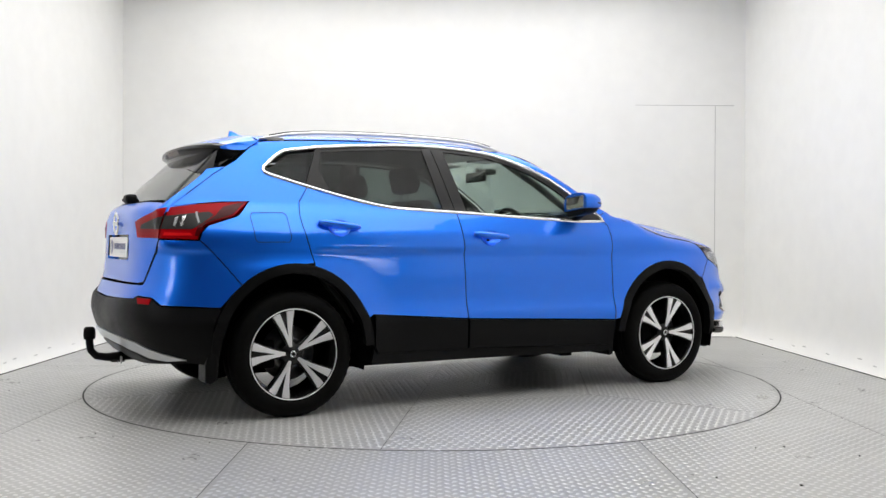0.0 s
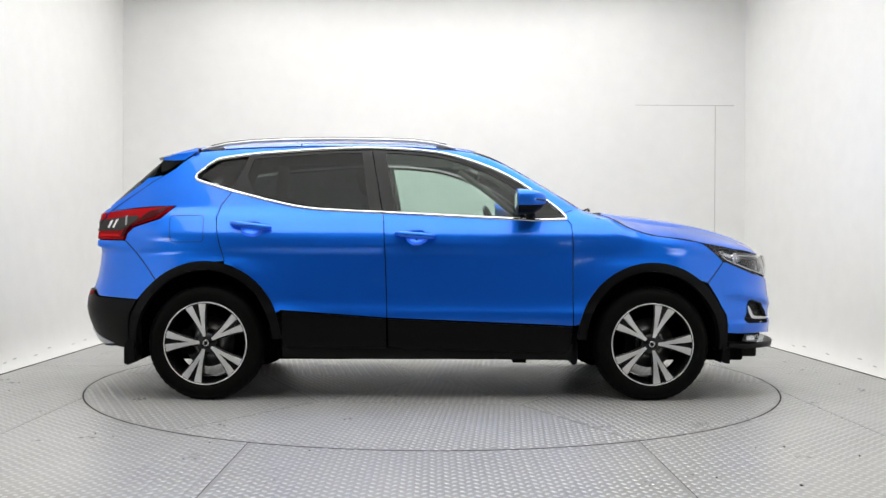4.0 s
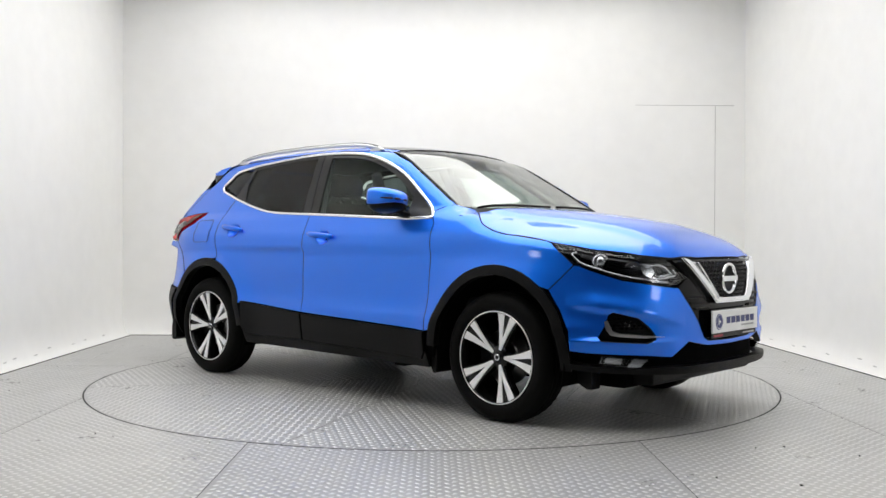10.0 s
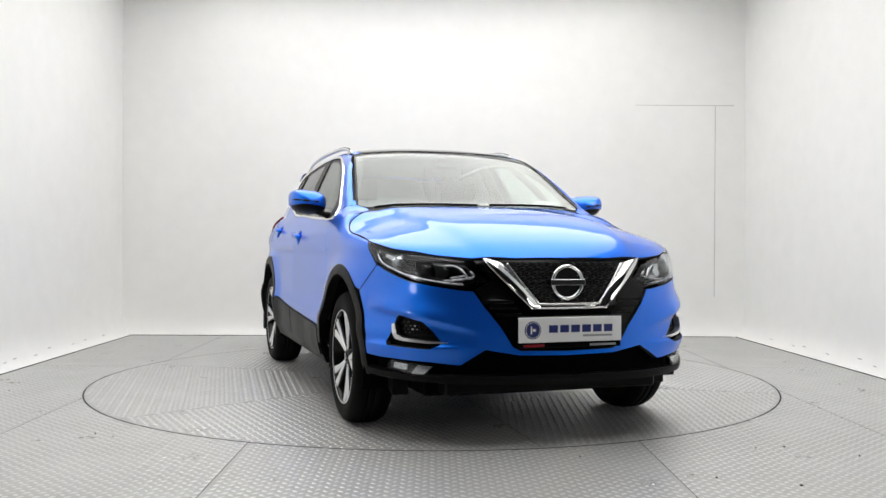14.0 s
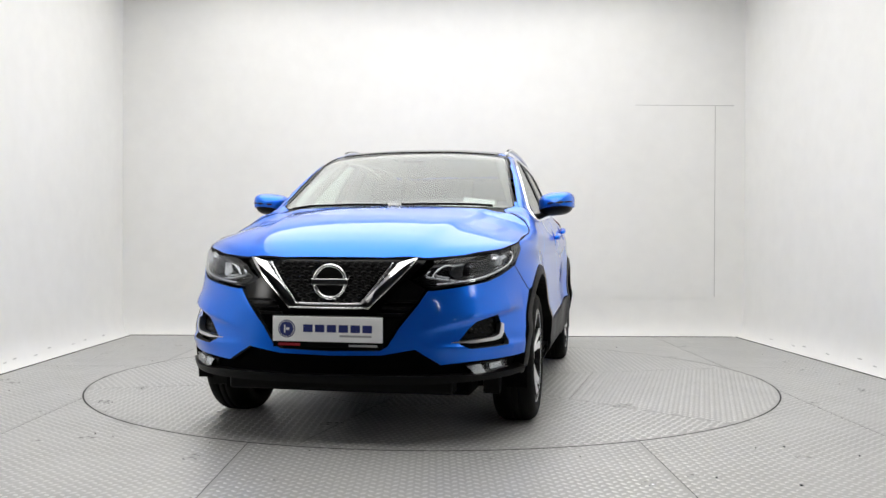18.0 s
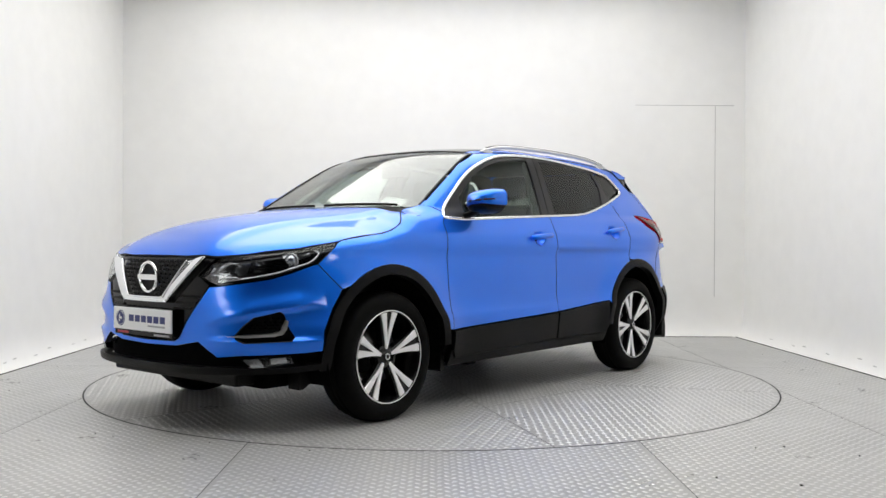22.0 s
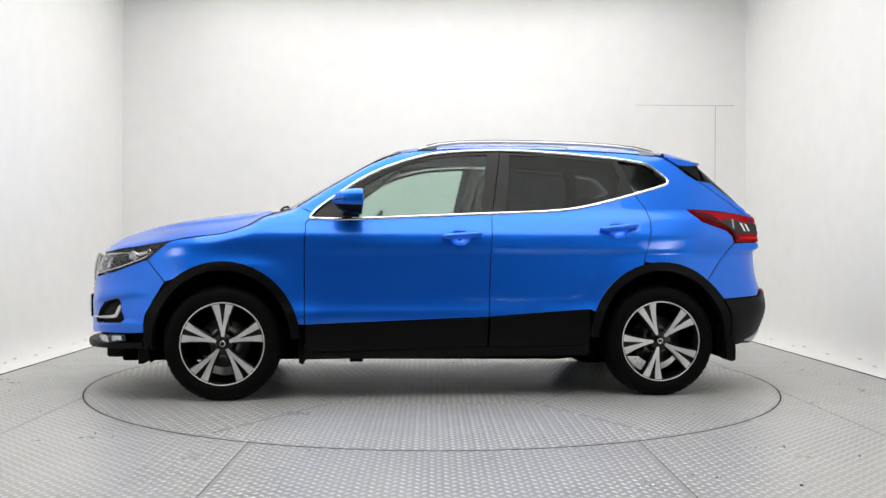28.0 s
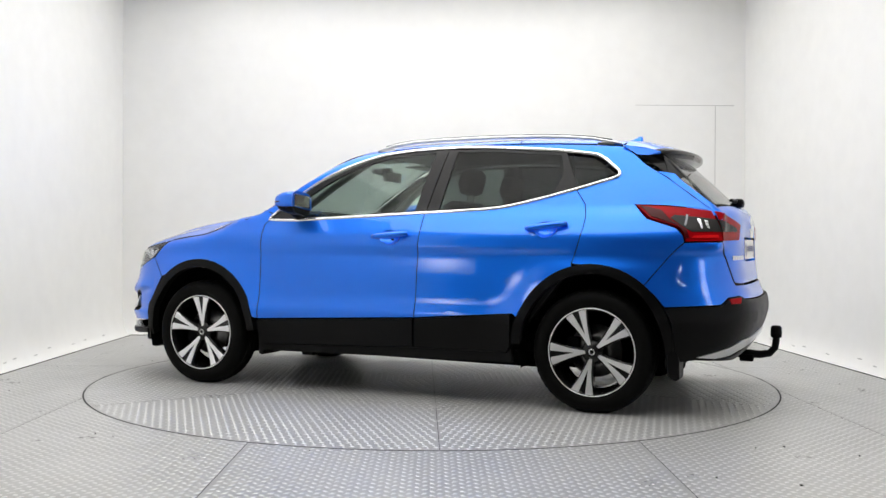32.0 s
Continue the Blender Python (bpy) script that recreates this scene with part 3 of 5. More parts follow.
def skin(name, view, outline, mat, parent, off=0.0, depth=.016, holes=(), step=.035, label="", flip=False, gap=.0025, round_edge=.004, warp=None, fold=False):
    """A panel: the outline, drawn in by half a joint, meshed, laid on the form, with a rolled edge and thickness."""
    outline = shrink(outline, gap) if gap else outline
    loops = [dense(outline, step)] + [dense(h, step) for h in holes]
    inner = [dense(shrink(outline, round_edge), step)] if round_edge else []
    xs, ys = [p[0] for p in outline], [p[1] for p in outline]
    g = np.array([(x + (j % 2) * step / 2, y) for j, y in enumerate(np.arange(min(ys), max(ys), step * .87)) for x in np.arange(min(xs), max(xs), step)])
    keep = within(g, loops[0]) & away(g, outline, step * .45)
    for h in holes:
        keep &= ~within(g, h) & away(g, h, step * .45)
    bound = [p for l in loops for p in l]
    ring = []
    if inner:
        r = np.array(inner[0])
        ok = within(r, loops[0]) & away(r, outline, round_edge * .7)
        ring = [tuple(p) for p in r[ok]]
    pts = bound + ring + [tuple(p) for p in g[keep]]
    edges, k = [], 0
    for l in loops:
        edges += [(k + i, k + (i + 1) % len(l)) for i in range(len(l))]
        k += len(l)
    ov, oe, of, vmap, _, _ = delaunay_2d_cdt([Vector(p) for p in pts], edges, [], 0, 1e-7)
    uv = np.array([(v.x, v.y) for v in ov])
    tri = np.array([tuple(f) for f in of])
    cen = uv[tri].mean(1)
    ok = within(cen, loops[0])
    for h in loops[1:]:
        ok &= ~within(cen, h)
    tri = tri[ok]
    p3 = onto(view, uv)
    nn = normals(p3)
    lie = nn
    if warp is not None:
        off = off + warp(p3)[:, None]
    if fold:
        # the folds tilt the panel's shading normals
        e = .003
        g = np.stack([(warp(p3 + d) - warp(p3 - d)) / (2 * e) for d in np.eye(3) * e], -1)
        lie = nn - (g - (g * nn).sum(1)[:, None] * nn)
        lie /= np.linalg.norm(lie, axis=1)[:, None]
    index = {}
    for new_i, olds in enumerate(vmap):
        for o in olds:
            index[o] = new_i
    edge_ids = [[index[s + i] for i in range(len(l))] for l, s in zip(loops, np.cumsum([0] + [len(l) for l in loops[:-1]]))]
    outer = p3 + nn * off
    rims = sorted({i for l in edge_ids for i in l})
    if round_edge:
        outer[rims] -= nn[rims] * min(round_edge * .5, .002)
    # make the triangles look outwards
    a, b, c = outer[tri[:, 0]], outer[tri[:, 1]], outer[tri[:, 2]]
    wrong = (np.cross(b - a, c - a) * nn[tri].mean(1)).sum(1) < 0
    tri[wrong] = tri[wrong][:, ::-1]
    verts, faces = list(outer), [tuple(t) for t in tri]
    flat_from = len(faces)
    low = outer - nn * depth
    base = len(verts)
    verts += list(low)
    # the rim follows the triangles' own border
    seen = {}
    for t in tri:
        for u, v in ((t[0], t[1]), (t[1], t[2]), (t[2], t[0])):
            seen[(u, v)] = True
    rim_faces = [(v, u, base + u, base + v) for (u, v) in seen if (v, u) not in seen]
    faces += rim_faces
    back_from = len(faces)
    faces += [(base + t[2], base + t[1], base + t[0]) for t in tri]
    verts = np.array(verts)
    vn = np.concatenate([lie, -nn])
    if flip:
        verts[:, 1] *= -1
        vn[:, 1] *= -1
        faces = [f[::-1] for f in faces]
    me = bpy.data.meshes.new(name)
    me.from_pydata([tuple(v) for v in verts], [], [tuple(int(i) for i in f) for f in faces])
    sm = [True] * flat_from + [False] * (back_from - flat_from) + [True] * (len(faces) - back_from)
    me.polygons.foreach_set("use_smooth", sm)
    me.update()
    ln = np.zeros((len(me.loops), 3))
    li = np.empty(len(me.loops), int)
    me.loops.foreach_get("vertex_index", li)
    starts = np.empty(len(me.polygons), int)
    totals = np.empty(len(me.polygons), int)
    me.polygons.foreach_get("loop_start", starts)
    me.polygons.foreach_get("loop_total", totals)
    smooth_loop = np.repeat(np.array(sm), totals)
    if warp is None or fold:
        ln[smooth_loop] = vn[li[smooth_loop]]
        me.normals_split_custom_set([tuple(v) for v in ln])
    # backs are dark lining; rims share it, as painted shade in the panel joints
    if mat is PAINT:
        me.materials.append(PAINT)
        me.materials.append(INNER)
        me.polygons.foreach_set("material_index", [0] * flat_from + [1] * (len(faces) - flat_from))
    return link(name, me, parent, mat, label)


def trim_bar(name, view, line, r, mat, parent, off=.004, label="", flip=False, closed=False, n=8):
    """A bar that follows a line on the form."""
    p = onto(view, line)
    q = p + normals(p) * off
    if flip:
        q[:, 1] *= -1
    return tube(name, q, r, mat, parent, label, n=n, closed=closed)


def around(end, xz):
    """Side-view points as ways round the nose (1) or the tail (-1)."""
    p = onto("side", xz)
    s, a = PLANS[end]
    return [(float(np.interp(math.atan2(abs(y), abs(x) - 1.0), a, s)), float(z)) for x, y, z in p]


def mirror_uv(half):
    """A whole outline from its half from the middle out and back to the middle."""
    return list(half) + [(-u, v) for u, v in half[::-1] if abs(u) > 1e-6]


def surf(x, y):
    """Height of the car's top at x, y."""
    return float(onto("top", [(x, y)])[0, 2])


def part_mesh_copy(name, ob, parent, m, label=""):
    c = link(name, ob.data, parent, None, label)
    c.matrix_basis = m
    return c


# ---- the car ----
car = thing("car", "bright blue metallic five-door crossover car with black cladding", "car")
AXLE, HUB = 1.323, .335


def arch(axle, grow, a0, a1, n=16):
    return arc(axle, HUB, .455 + grow, .485 + grow, a0, a1, n)


DOOR_F = [(.818, 1.076), (.842, 1.050), (.850, .90), (.846, .60), (.844, .445), (-.253, .489), (-.263, .80), (-.280, 1.113), (.102, 1.095), (.629, 1.071)]
DOOR_R = [(-.280, 1.113), (-.263, .80), (-.253, .489), (-.874, .535)] + arch(-AXLE, .0, 22, 76, 8) + [(-1.211, .822), (-1.245, .93), (-1.266, 1.02), (-1.272, 1.08), (-1.256, 1.155), (-1.194, 1.242),
          (-1.08, 1.208), (-.960, 1.180), (-.85, 1.155), (-.740, 1.138), (-.5, 1.122)]
WINDOW = flow([(.818, 1.076), (.782, 1.129), (.647, 1.231), (.476, 1.343), (.301, 1.421), (.087, 1.485), (-.130, 1.511), (-.361, 1.519), (-.601, 1.514), (-.926, 1.490), (-1.097, 1.474), (-1.26, 1.450)], 3) \
    + flow([(-1.292, 1.445), (-1.345, 1.415), (-1.425, 1.345)], 2) + [(-1.433, 1.328), (-1.423, 1.312)] \
    + flow([(-1.395, 1.301), (-1.194, 1.242), (-.960, 1.181), (-.740, 1.138), (-.5, 1.122), (-.273, 1.113), (.102, 1.095), (.629, 1.072)], 3)
ROOF_EDGE = .575
cant = [(x, surf(x, ROOF_EDGE)) for x in (-1.40, -1.2, -1.0, -.7, -.4, -.1, .12, .26)]
PILLAR = [(.26, .575), (.45, .615), (.62, .648), (.78, .680), (.90, .706)]
pillar = [(x, surf(x, y)) for x, y in PILLAR[1:]]
GATE_SIDE = [(-1.45, 1.487), (-1.57, 1.38), (-1.70, 1.297), (-1.83, 1.199), (-1.925, 1.118)]
TAIL_TIP = [(-1.533, 1.150), (-1.61, 1.071), (-1.765, 1.020), (-1.80, .985), (-1.815, .942), (-1.775, .905), (-1.72, .845), (-1.66, .77)]
i0 = min(range(len(WINDOW)), key=lambda i: math.hypot(WINDOW[i][0] + 1.194, WINDOW[i][1] - 1.242))
upper = WINDOW[:i0 + 1]
BODY_SIDE = upper + [(-1.256, 1.155), (-1.272, 1.08), (-1.266, 1.02), (-1.245, .93), (-1.211, .822)] + arch(-AXLE, 0, 76, 129.5, 8)[1:] + TAIL_TIP[::-1] \
    + [(-1.69, 1.145), (-1.82, 1.133)] + GATE_SIDE[::-1] + cant + pillar + [(.902, 1.150), (.812, 1.118)]
WING = [(1.045, surf(1.045, .685)), (1.095, surf(1.095, .735)), (1.17, surf(1.17, .80)), (1.26, surf(1.26, .824)), (1.33, surf(1.33, .824)), (1.45, surf(1.45, .812)), (1.60, .948), (1.638, .935), (1.72, .868), (1.765, .826), (1.71, .762), (1.655, .700)] \
    + arch(AXLE, 0, 44, 166, 16)[1:] + [(.844, .445), (.846, .60), (.850, .90), (.842, 1.050), (.818, 1.076), (.812, 1.118), (.902, 1.150)]
SILL_TOP = [(.850, .443), (-.253, .487), (-.872, .533)]

doors = {}
for s, flip in ((1, False), (-1, True)):
    skin("front_wing", "side", WING, PAINT, car, flip=flip, step=.03)
    side = skin("body_side", "side", BODY_SIDE, PAINT, car, flip=flip, step=.028)
    cups = [[(hx + .005 + .068 * math.cos(radians(a)), hz - .006 + .050 * math.sin(radians(a))) for a in range(0, 360, 15)] for hx, hz in ((-.085, .972), (-1.058, 1.020))]
    fd = skin("front_door", "side", DOOR_F, PAINT, car, flip=flip, step=.035, holes=[cups[0]])
    rd = skin("rear_door", "side", DOOR_R, PAINT, car, flip=flip, step=.035, holes=[cups[1]])
    doors[s] = (fd, rd, side)
    # lower cladding of the doors and the sill under them
    skin("door_cladding", "side", [(.840, .441), (-.248, .485), (-.243, .315), (.80, .285), (.836, .33)], PLASTIC, fd, off=.010, flip=flip, step=.06, gap=.002)
    skin("door_cladding", "side", [(-.258, .486), (-.868, .531), (-.868, .36), (-.84, .315), (-.253, .312)], PLASTIC, rd, off=.010, flip=flip, step=.06, gap=.002)
    skin("sill", "side", [(.845, .34), (.80, .282), (-.243, .311), (-.84, .313), (-.87, .345), (-.87, .25), (.845, .235)], PLASTIC, car, off=.0, flip=flip, step=.06)
    # wheel arch trims
    for ax, a0, a1 in ((AXLE, -4, 176), (-AXLE, 4, 190)):
        ring = arch(ax, .0, a0, a1, 26) + arch(ax, -.052, a0, a1, 26)[::-1]
        skin("arch_trim", "side", ring, PLASTIC, car, off=.005, flip=flip, step=.05, depth=.05, gap=.0, round_edge=.006)
    # window frames: chrome surround, black posts, panes
    trim_bar("chrome_strip", "side", dense(WINDOW, .05), .0105, CHROME, side, off=-.001, flip=flip, closed=True, n=8)
    skin("front_pane", "side", [(.735, 1.092), (.60, 1.205), (.47, 1.300), (.302, 1.388), (.089, 1.457), (-.126, 1.486), (-.281, 1.494), (-.211, 1.123), (.101, 1.108)], SIDE_GLASS, fd,
         off=-.006, depth=.004, flip=flip, step=.06, gap=0, round_edge=0, label="green tinted door window")
    skin("rear_pane", "side", [(-.418, 1.494), (-.632, 1.489), (-.921, 1.464), (-1.082, 1.447), (-1.118, 1.340), (-1.075, 1.228), (-.962, 1.196), (-.742, 1.152), (-.361, 1.131)], PRIVACY, rd,
         off=-.006, depth=.004, flip=flip, step=.06, gap=0, round_edge=0, label="dark privacy glass window")
    skin("quarter_pane", "side", [(-1.118, 1.446), (-1.279, 1.425), (-1.404, 1.333), (-1.205, 1.263)], PRIVACY, side, off=-.006, depth=.004, flip=flip, step=.06, gap=0, round_edge=0,
         label="dark privacy glass quarter window")
    skin("door_post", "side", [(-.278, 1.505), (-.358, 1.508), (-.284, 1.124), (-.207, 1.118)], TRIM, fd, off=.001, flip=flip, step=.06, gap=.001)
    skin("door_post", "side", [(-.362, 1.508), (-.424, 1.503), (-.367, 1.125), (-.289, 1.124)], TRIM, rd, off=.001, flip=flip, step=.06, gap=.001)
    skin("door_post", "side", [(-1.072, 1.468), (-1.110, 1.462), (-1.203, 1.252), (-1.060, 1.216), (-1.112, 1.340)], TRIM, rd, off=.001, flip=flip, step=.06, gap=.001)
    skin("frame_band", "side", flow([(.70, 1.180), (.60, 1.252), (.476, 1.330), (.301, 1.408), (.087, 1.472), (-.13, 1.498), (-.36, 1.506)], 3)
         + flow([(-.36, 1.493), (-.126, 1.484), (.089, 1.455), (.302, 1.386), (.47, 1.298), (.60, 1.203), (.68, 1.14)], 3), TRIM, fd, off=-.004, flip=flip, step=.05, gap=0, round_edge=0)
    skin("frame_band", "side", [(-.42, 1.504), (-.6, 1.502), (-.926, 1.478), (-1.08, 1.463), (-1.082, 1.447), (-.921, 1.462), (-.632, 1.487), (-.42, 1.492)], TRIM, rd, off=-.004, flip=flip, step=.05, gap=0, round_edge=0)
    skin("mirror_patch", "side", [(.800, 1.088), (.765, 1.128), (.66, 1.208), (.60, 1.205), (.60, 1.085)], TRIM, fd, off=-.002, flip=flip, step=.05, gap=0)
    # handles in round cups
    for d, (hx, hz, tip) in ((fd, (-.085, .972, .018)), (rd, (-1.058, 1.020, .026))):
        cup = cups[0] if d is fd else cups[1]
        skin("handle_cup", "side", cup, PAINT, d, off=.0, flip=flip, step=.011, depth=.004, gap=0, round_edge=0,
             warp=lambda p, hx=hx, hz=hz: -.042 * np.clip(1 - ((p[:, 0] - hx - .005) / .064) ** 2 - ((p[:, 2] - hz + .006) / .046) ** 2, 0, 1) ** .5)
        line = [(hx + .118 - .236 * k / 8, hz - .006 + tip * k / 8) for k in range(9)]
        q = onto("side", line)
        q = q + np.array([(0, .012 + .018 * math.sin(math.pi * k / 8) ** .4, .004) for k in range(9)])
        if flip:
            q[:, 1] *= -1
        tube("handle", q, [.011, .0155, .0165, .017, .017, .017, .017, .0165, .012], PAINT, d, "body-coloured pull handle", n=12, flat=1.0)

# fuel flap: a thin joint on the right flank
flap = [(-1.535, 1.088), (-1.365, 1.092), (-1.348, 1.075), (-1.338, .950), (-1.352, .934), (-1.520, .932), (-1.535, .948), (-1.548, 1.072)]
trim_bar("fuel_flap_joint", "side", dense(flap, .02), .0016, SEAM, doors[-1][2], off=.0006, flip=True, closed=True, n=6)

# bonnet
EDGE = flow([(2.147, 0), (2.144, .20), (2.133, .30), (2.103, .435), (2.048, .553), (1.985, .633), (1.863, .731), (1.756, .777), (1.634, .806), (1.45, .812), (1.33, .824), (1.26, .824), (1.17, .80), (1.095, .735), (1.045, .685)], 3) + [(1.055, .62), (1.085, .40), (1.10, 0)]
bonnet = skin("bonnet", "top", EDGE + [(x, -y) for x, y in EDGE[-2:0:-1]], PAINT, car, step=.03, gap=.0036, label="blue bonnet with two raised creases")
shut = flow([(1.60, .807), (1.45, .812), (1.33, .824), (1.26, .824), (1.17, .80), (1.095, .735), (1.05, .69)], 4)
for sg in (1, -1):
    trim_bar("bonnet_joint", "top", [(x, sg * y) for x, y in shut], .0030, SEAM, bonnet, off=-.0002, n=6)
# scuttle, windscreen, roof
skin("scuttle", "top", [(1.095, 0), (1.08, .40), (1.05, .62), (1.0, .70), (.91, .70), (.97, .5), (1.01, 0), (.97, -.5), (.91, -.70), (1.0, -.70), (1.05, -.62), (1.08, -.40)], PLASTIC, car, off=-.012, step=.05)
SCREEN_EDGE = [(1.035, 0), (1.0, .40), (.93, .66), (.905, .700), (.78, .674), (.62, .642), (.45, .609), (.275, .572), (.30, .40), (.325, 0)]
skin("windscreen", "top", SCREEN_EDGE + [(x, -y) for x, y in SCREEN_EDGE[-2:0:-1]], SCREEN, car, off=-.004, depth=.005, step=.05, gap=.001, round_edge=0, label="clear laminated windscreen")
ROOF_G = [(.315, 0), (.29, .40), (.272, .520), (-.2, .520), (-.80, .512), (-.82, 0)]
skin("glass_roof", "top", ROOF_G + [(x, -y) for x, y in ROOF_G[-2:0:-1]], GLOSS, car, off=.002, step=.05, label="black panoramic glass roof")
for sg in (1, -1):
    skin("roof_side", "top", [(x, sg * y) for x, y in [(.262, .571), (.270, .523), (-.2, .523), (-.802, .515), (-.802, .571), (-.2, .571)]], PAINT, car, step=.03, gap=.001)
ROOF_B = [(-.825, 0), (-.805, .57), (-1.2, .57), (-1.42, .57), (-1.50, .40), (-1.53, 0)]
skin("roof", "top", ROOF_B + [(x, -y) for x, y in ROOF_B[-2:0:-1]], PAINT, car, step=.04)
for s in (1, -1):
    skin("screen_seal", "top", [(x, s * (y - .002)) for x, y in PILLAR] + [(x, s * (y - .012)) for x, y in PILLAR[::-1]], GLOSS, car, off=.001, depth=.006, step=.05, gap=0, round_edge=0)

# tail: gate, glass, lamps, bumper
GATE = [(0, .715), (.56, .715), (.625, .722), (.695, .855), (.765, .946), (.787, 1.116), (.72, 1.140), (.52, 1.150), (0, 1.152)]
NOOK = [(-.315, .832), (.315, .832), (.335, .850), (.322, .972), (-.322, .972), (-.335, .850)]
gate = skin("tailgate", "tail", mirror_uv(GATE), PAINT, car, holes=[NOOK], step=.03, label="blue tailgate")
skin("plate_recess", "tail", shrink(NOOK, -.006), GLOSS, gate, off=-.034, depth=.004, step=.05, gap=0, round_edge=0)
for a, b in zip(NOOK, NOOK[1:] + NOOK[:1]):
    q = onto("tail", [a, b, b, a]) + np.array([(0, 0, 0), (0, 0, 0), (.036, 0, 0), (.036, 0, 0)])
    raw("recess_side", q, [(0, 1, 2, 3)], PAINT, gate)
RGLASS = [(0, 1.158), (.54, 1.158), (.760, 1.150), (.817, 1.205), (.896, 1.292), (.61, 1.335), (0, 1.345)]
skin("rear_window", "tail", mirror_uv(RGLASS), REAR_GLASS, gate, off=-.002, depth=.004, step=.05, gap=0, round_edge=0, label="dark sloping rear window")
for s in (1, -1):
    strip = [(.793, 1.118)] + around(-1, [(-1.83, 1.199), (-1.70, 1.297), (-1.63, 1.342)]) + [(.89, 1.325), (.875, 1.292), (.806, 1.203), (.757, 1.148)]
    skin("gate_frame", "tail", [(s * u, v) for u, v in strip], PAINT, gate, step=.03)
for s in (1, -1):
    skin("corner_filler", "tail", [(s * u, v) for u, v in [(.70, 1.09), (.80, 1.09), (.90, 1.13), (.90, 1.19), (.82, 1.18), (.74, 1.15)]], PAINT, car, off=-.006, depth=.004, step=.03, gap=0, round_edge=0)
    skin("wing_corner", "top", [(1.28, s * .70), (1.28, s * .80), (1.05, s * .80), (.86, s * .785), (.85, s * .70), (.92, s * .69), (1.0, s * .685), (1.06, s * .66)], PAINT, car, off=-.005, depth=.004, step=.03, gap=0, round_edge=0)
TOP_BLACK = [(0, 1.348), (.60, 1.338), (.87, 1.30), (.93, 1.335), (.90, 1.47), (0, 1.50)]
skin("spoiler_base", "tail", mirror_uv(TOP_BLACK), GLOSS, gate, off=-.006, step=.06)

SEAM_R = [(-1.612, .709), (-1.66, .77), (-1.72, .845), (-1.775, .905), (-1.813, .940)]
BUMP_R = [(0, .622), (.133, .624), (.582, .634), (.614, .651), (.729, .643), (.793, .607), (1.115, .594), (1.164, .655)] + around(-1, SEAM_R) + [(.778, .944), (.705, .852), (.637, .718), (.62, .708), (0, .706)]
rear_bumper = skin("rear_bumper", "tail", mirror_uv(BUMP_R), PAINT, car, off=.002, step=.03, label="blue upper part of the rear bumper")
BLACK_R = [(0, .285), (.50, .290), (.75, .306), (.93, .316), (1.061, .305), (1.091, .5), (1.118, .590), (.793, .603), (.729, .639), (.614, .647), (.582, .630), (.133, .620), (0, .618)]
REFLEX = [(.630, .637), (.737, .633), (.732, .608), (.655, .608)]
rear_clad = skin("rear_bumper_cladding", "tail", mirror_uv(BLACK_R), PLASTIC, car, off=.014, step=.04, depth=.03, label="black grained lower rear bumper")
SKID = [(0, .428), (.34, .431), (.60, .420), (.72, .385), (.93, .336), (.80, .326), (.68, .336), (.57, .360), (.33, .372), (0, .370)]
skin("skid_plate", "tail", mirror_uv(SKID), SILVER, rear_clad, off=.022, step=.03, label="satin silver skid strip")
skin("skid_insert", "tail", mirror_uv([(0, .362), (.32, .364), (.545, .350), (.63, .332), (.70, .318), (.33, .312), (0, .308)]), TRIM, rear_clad, off=.019, step=.05, depth=.01)
skin("tow_cover_joint", "tail", [(.30, .50), (.42, .50), (.42, .56), (.30, .56)], PLASTIC, rear_clad, off=.016, step=.05, depth=.01)
LAMP_OUT = [(.791, 1.112), (.889, 1.128), (1.03, 1.141), (1.19, 1.149), (1.145, 1.071), (.995, 1.020), (.981, .988), (.972, .944), (.781, .948)]
LAMP_IN = [(.783, 1.112), (.65, 1.083), (.466, 1.040), (.515, .953), (.772, .948)]
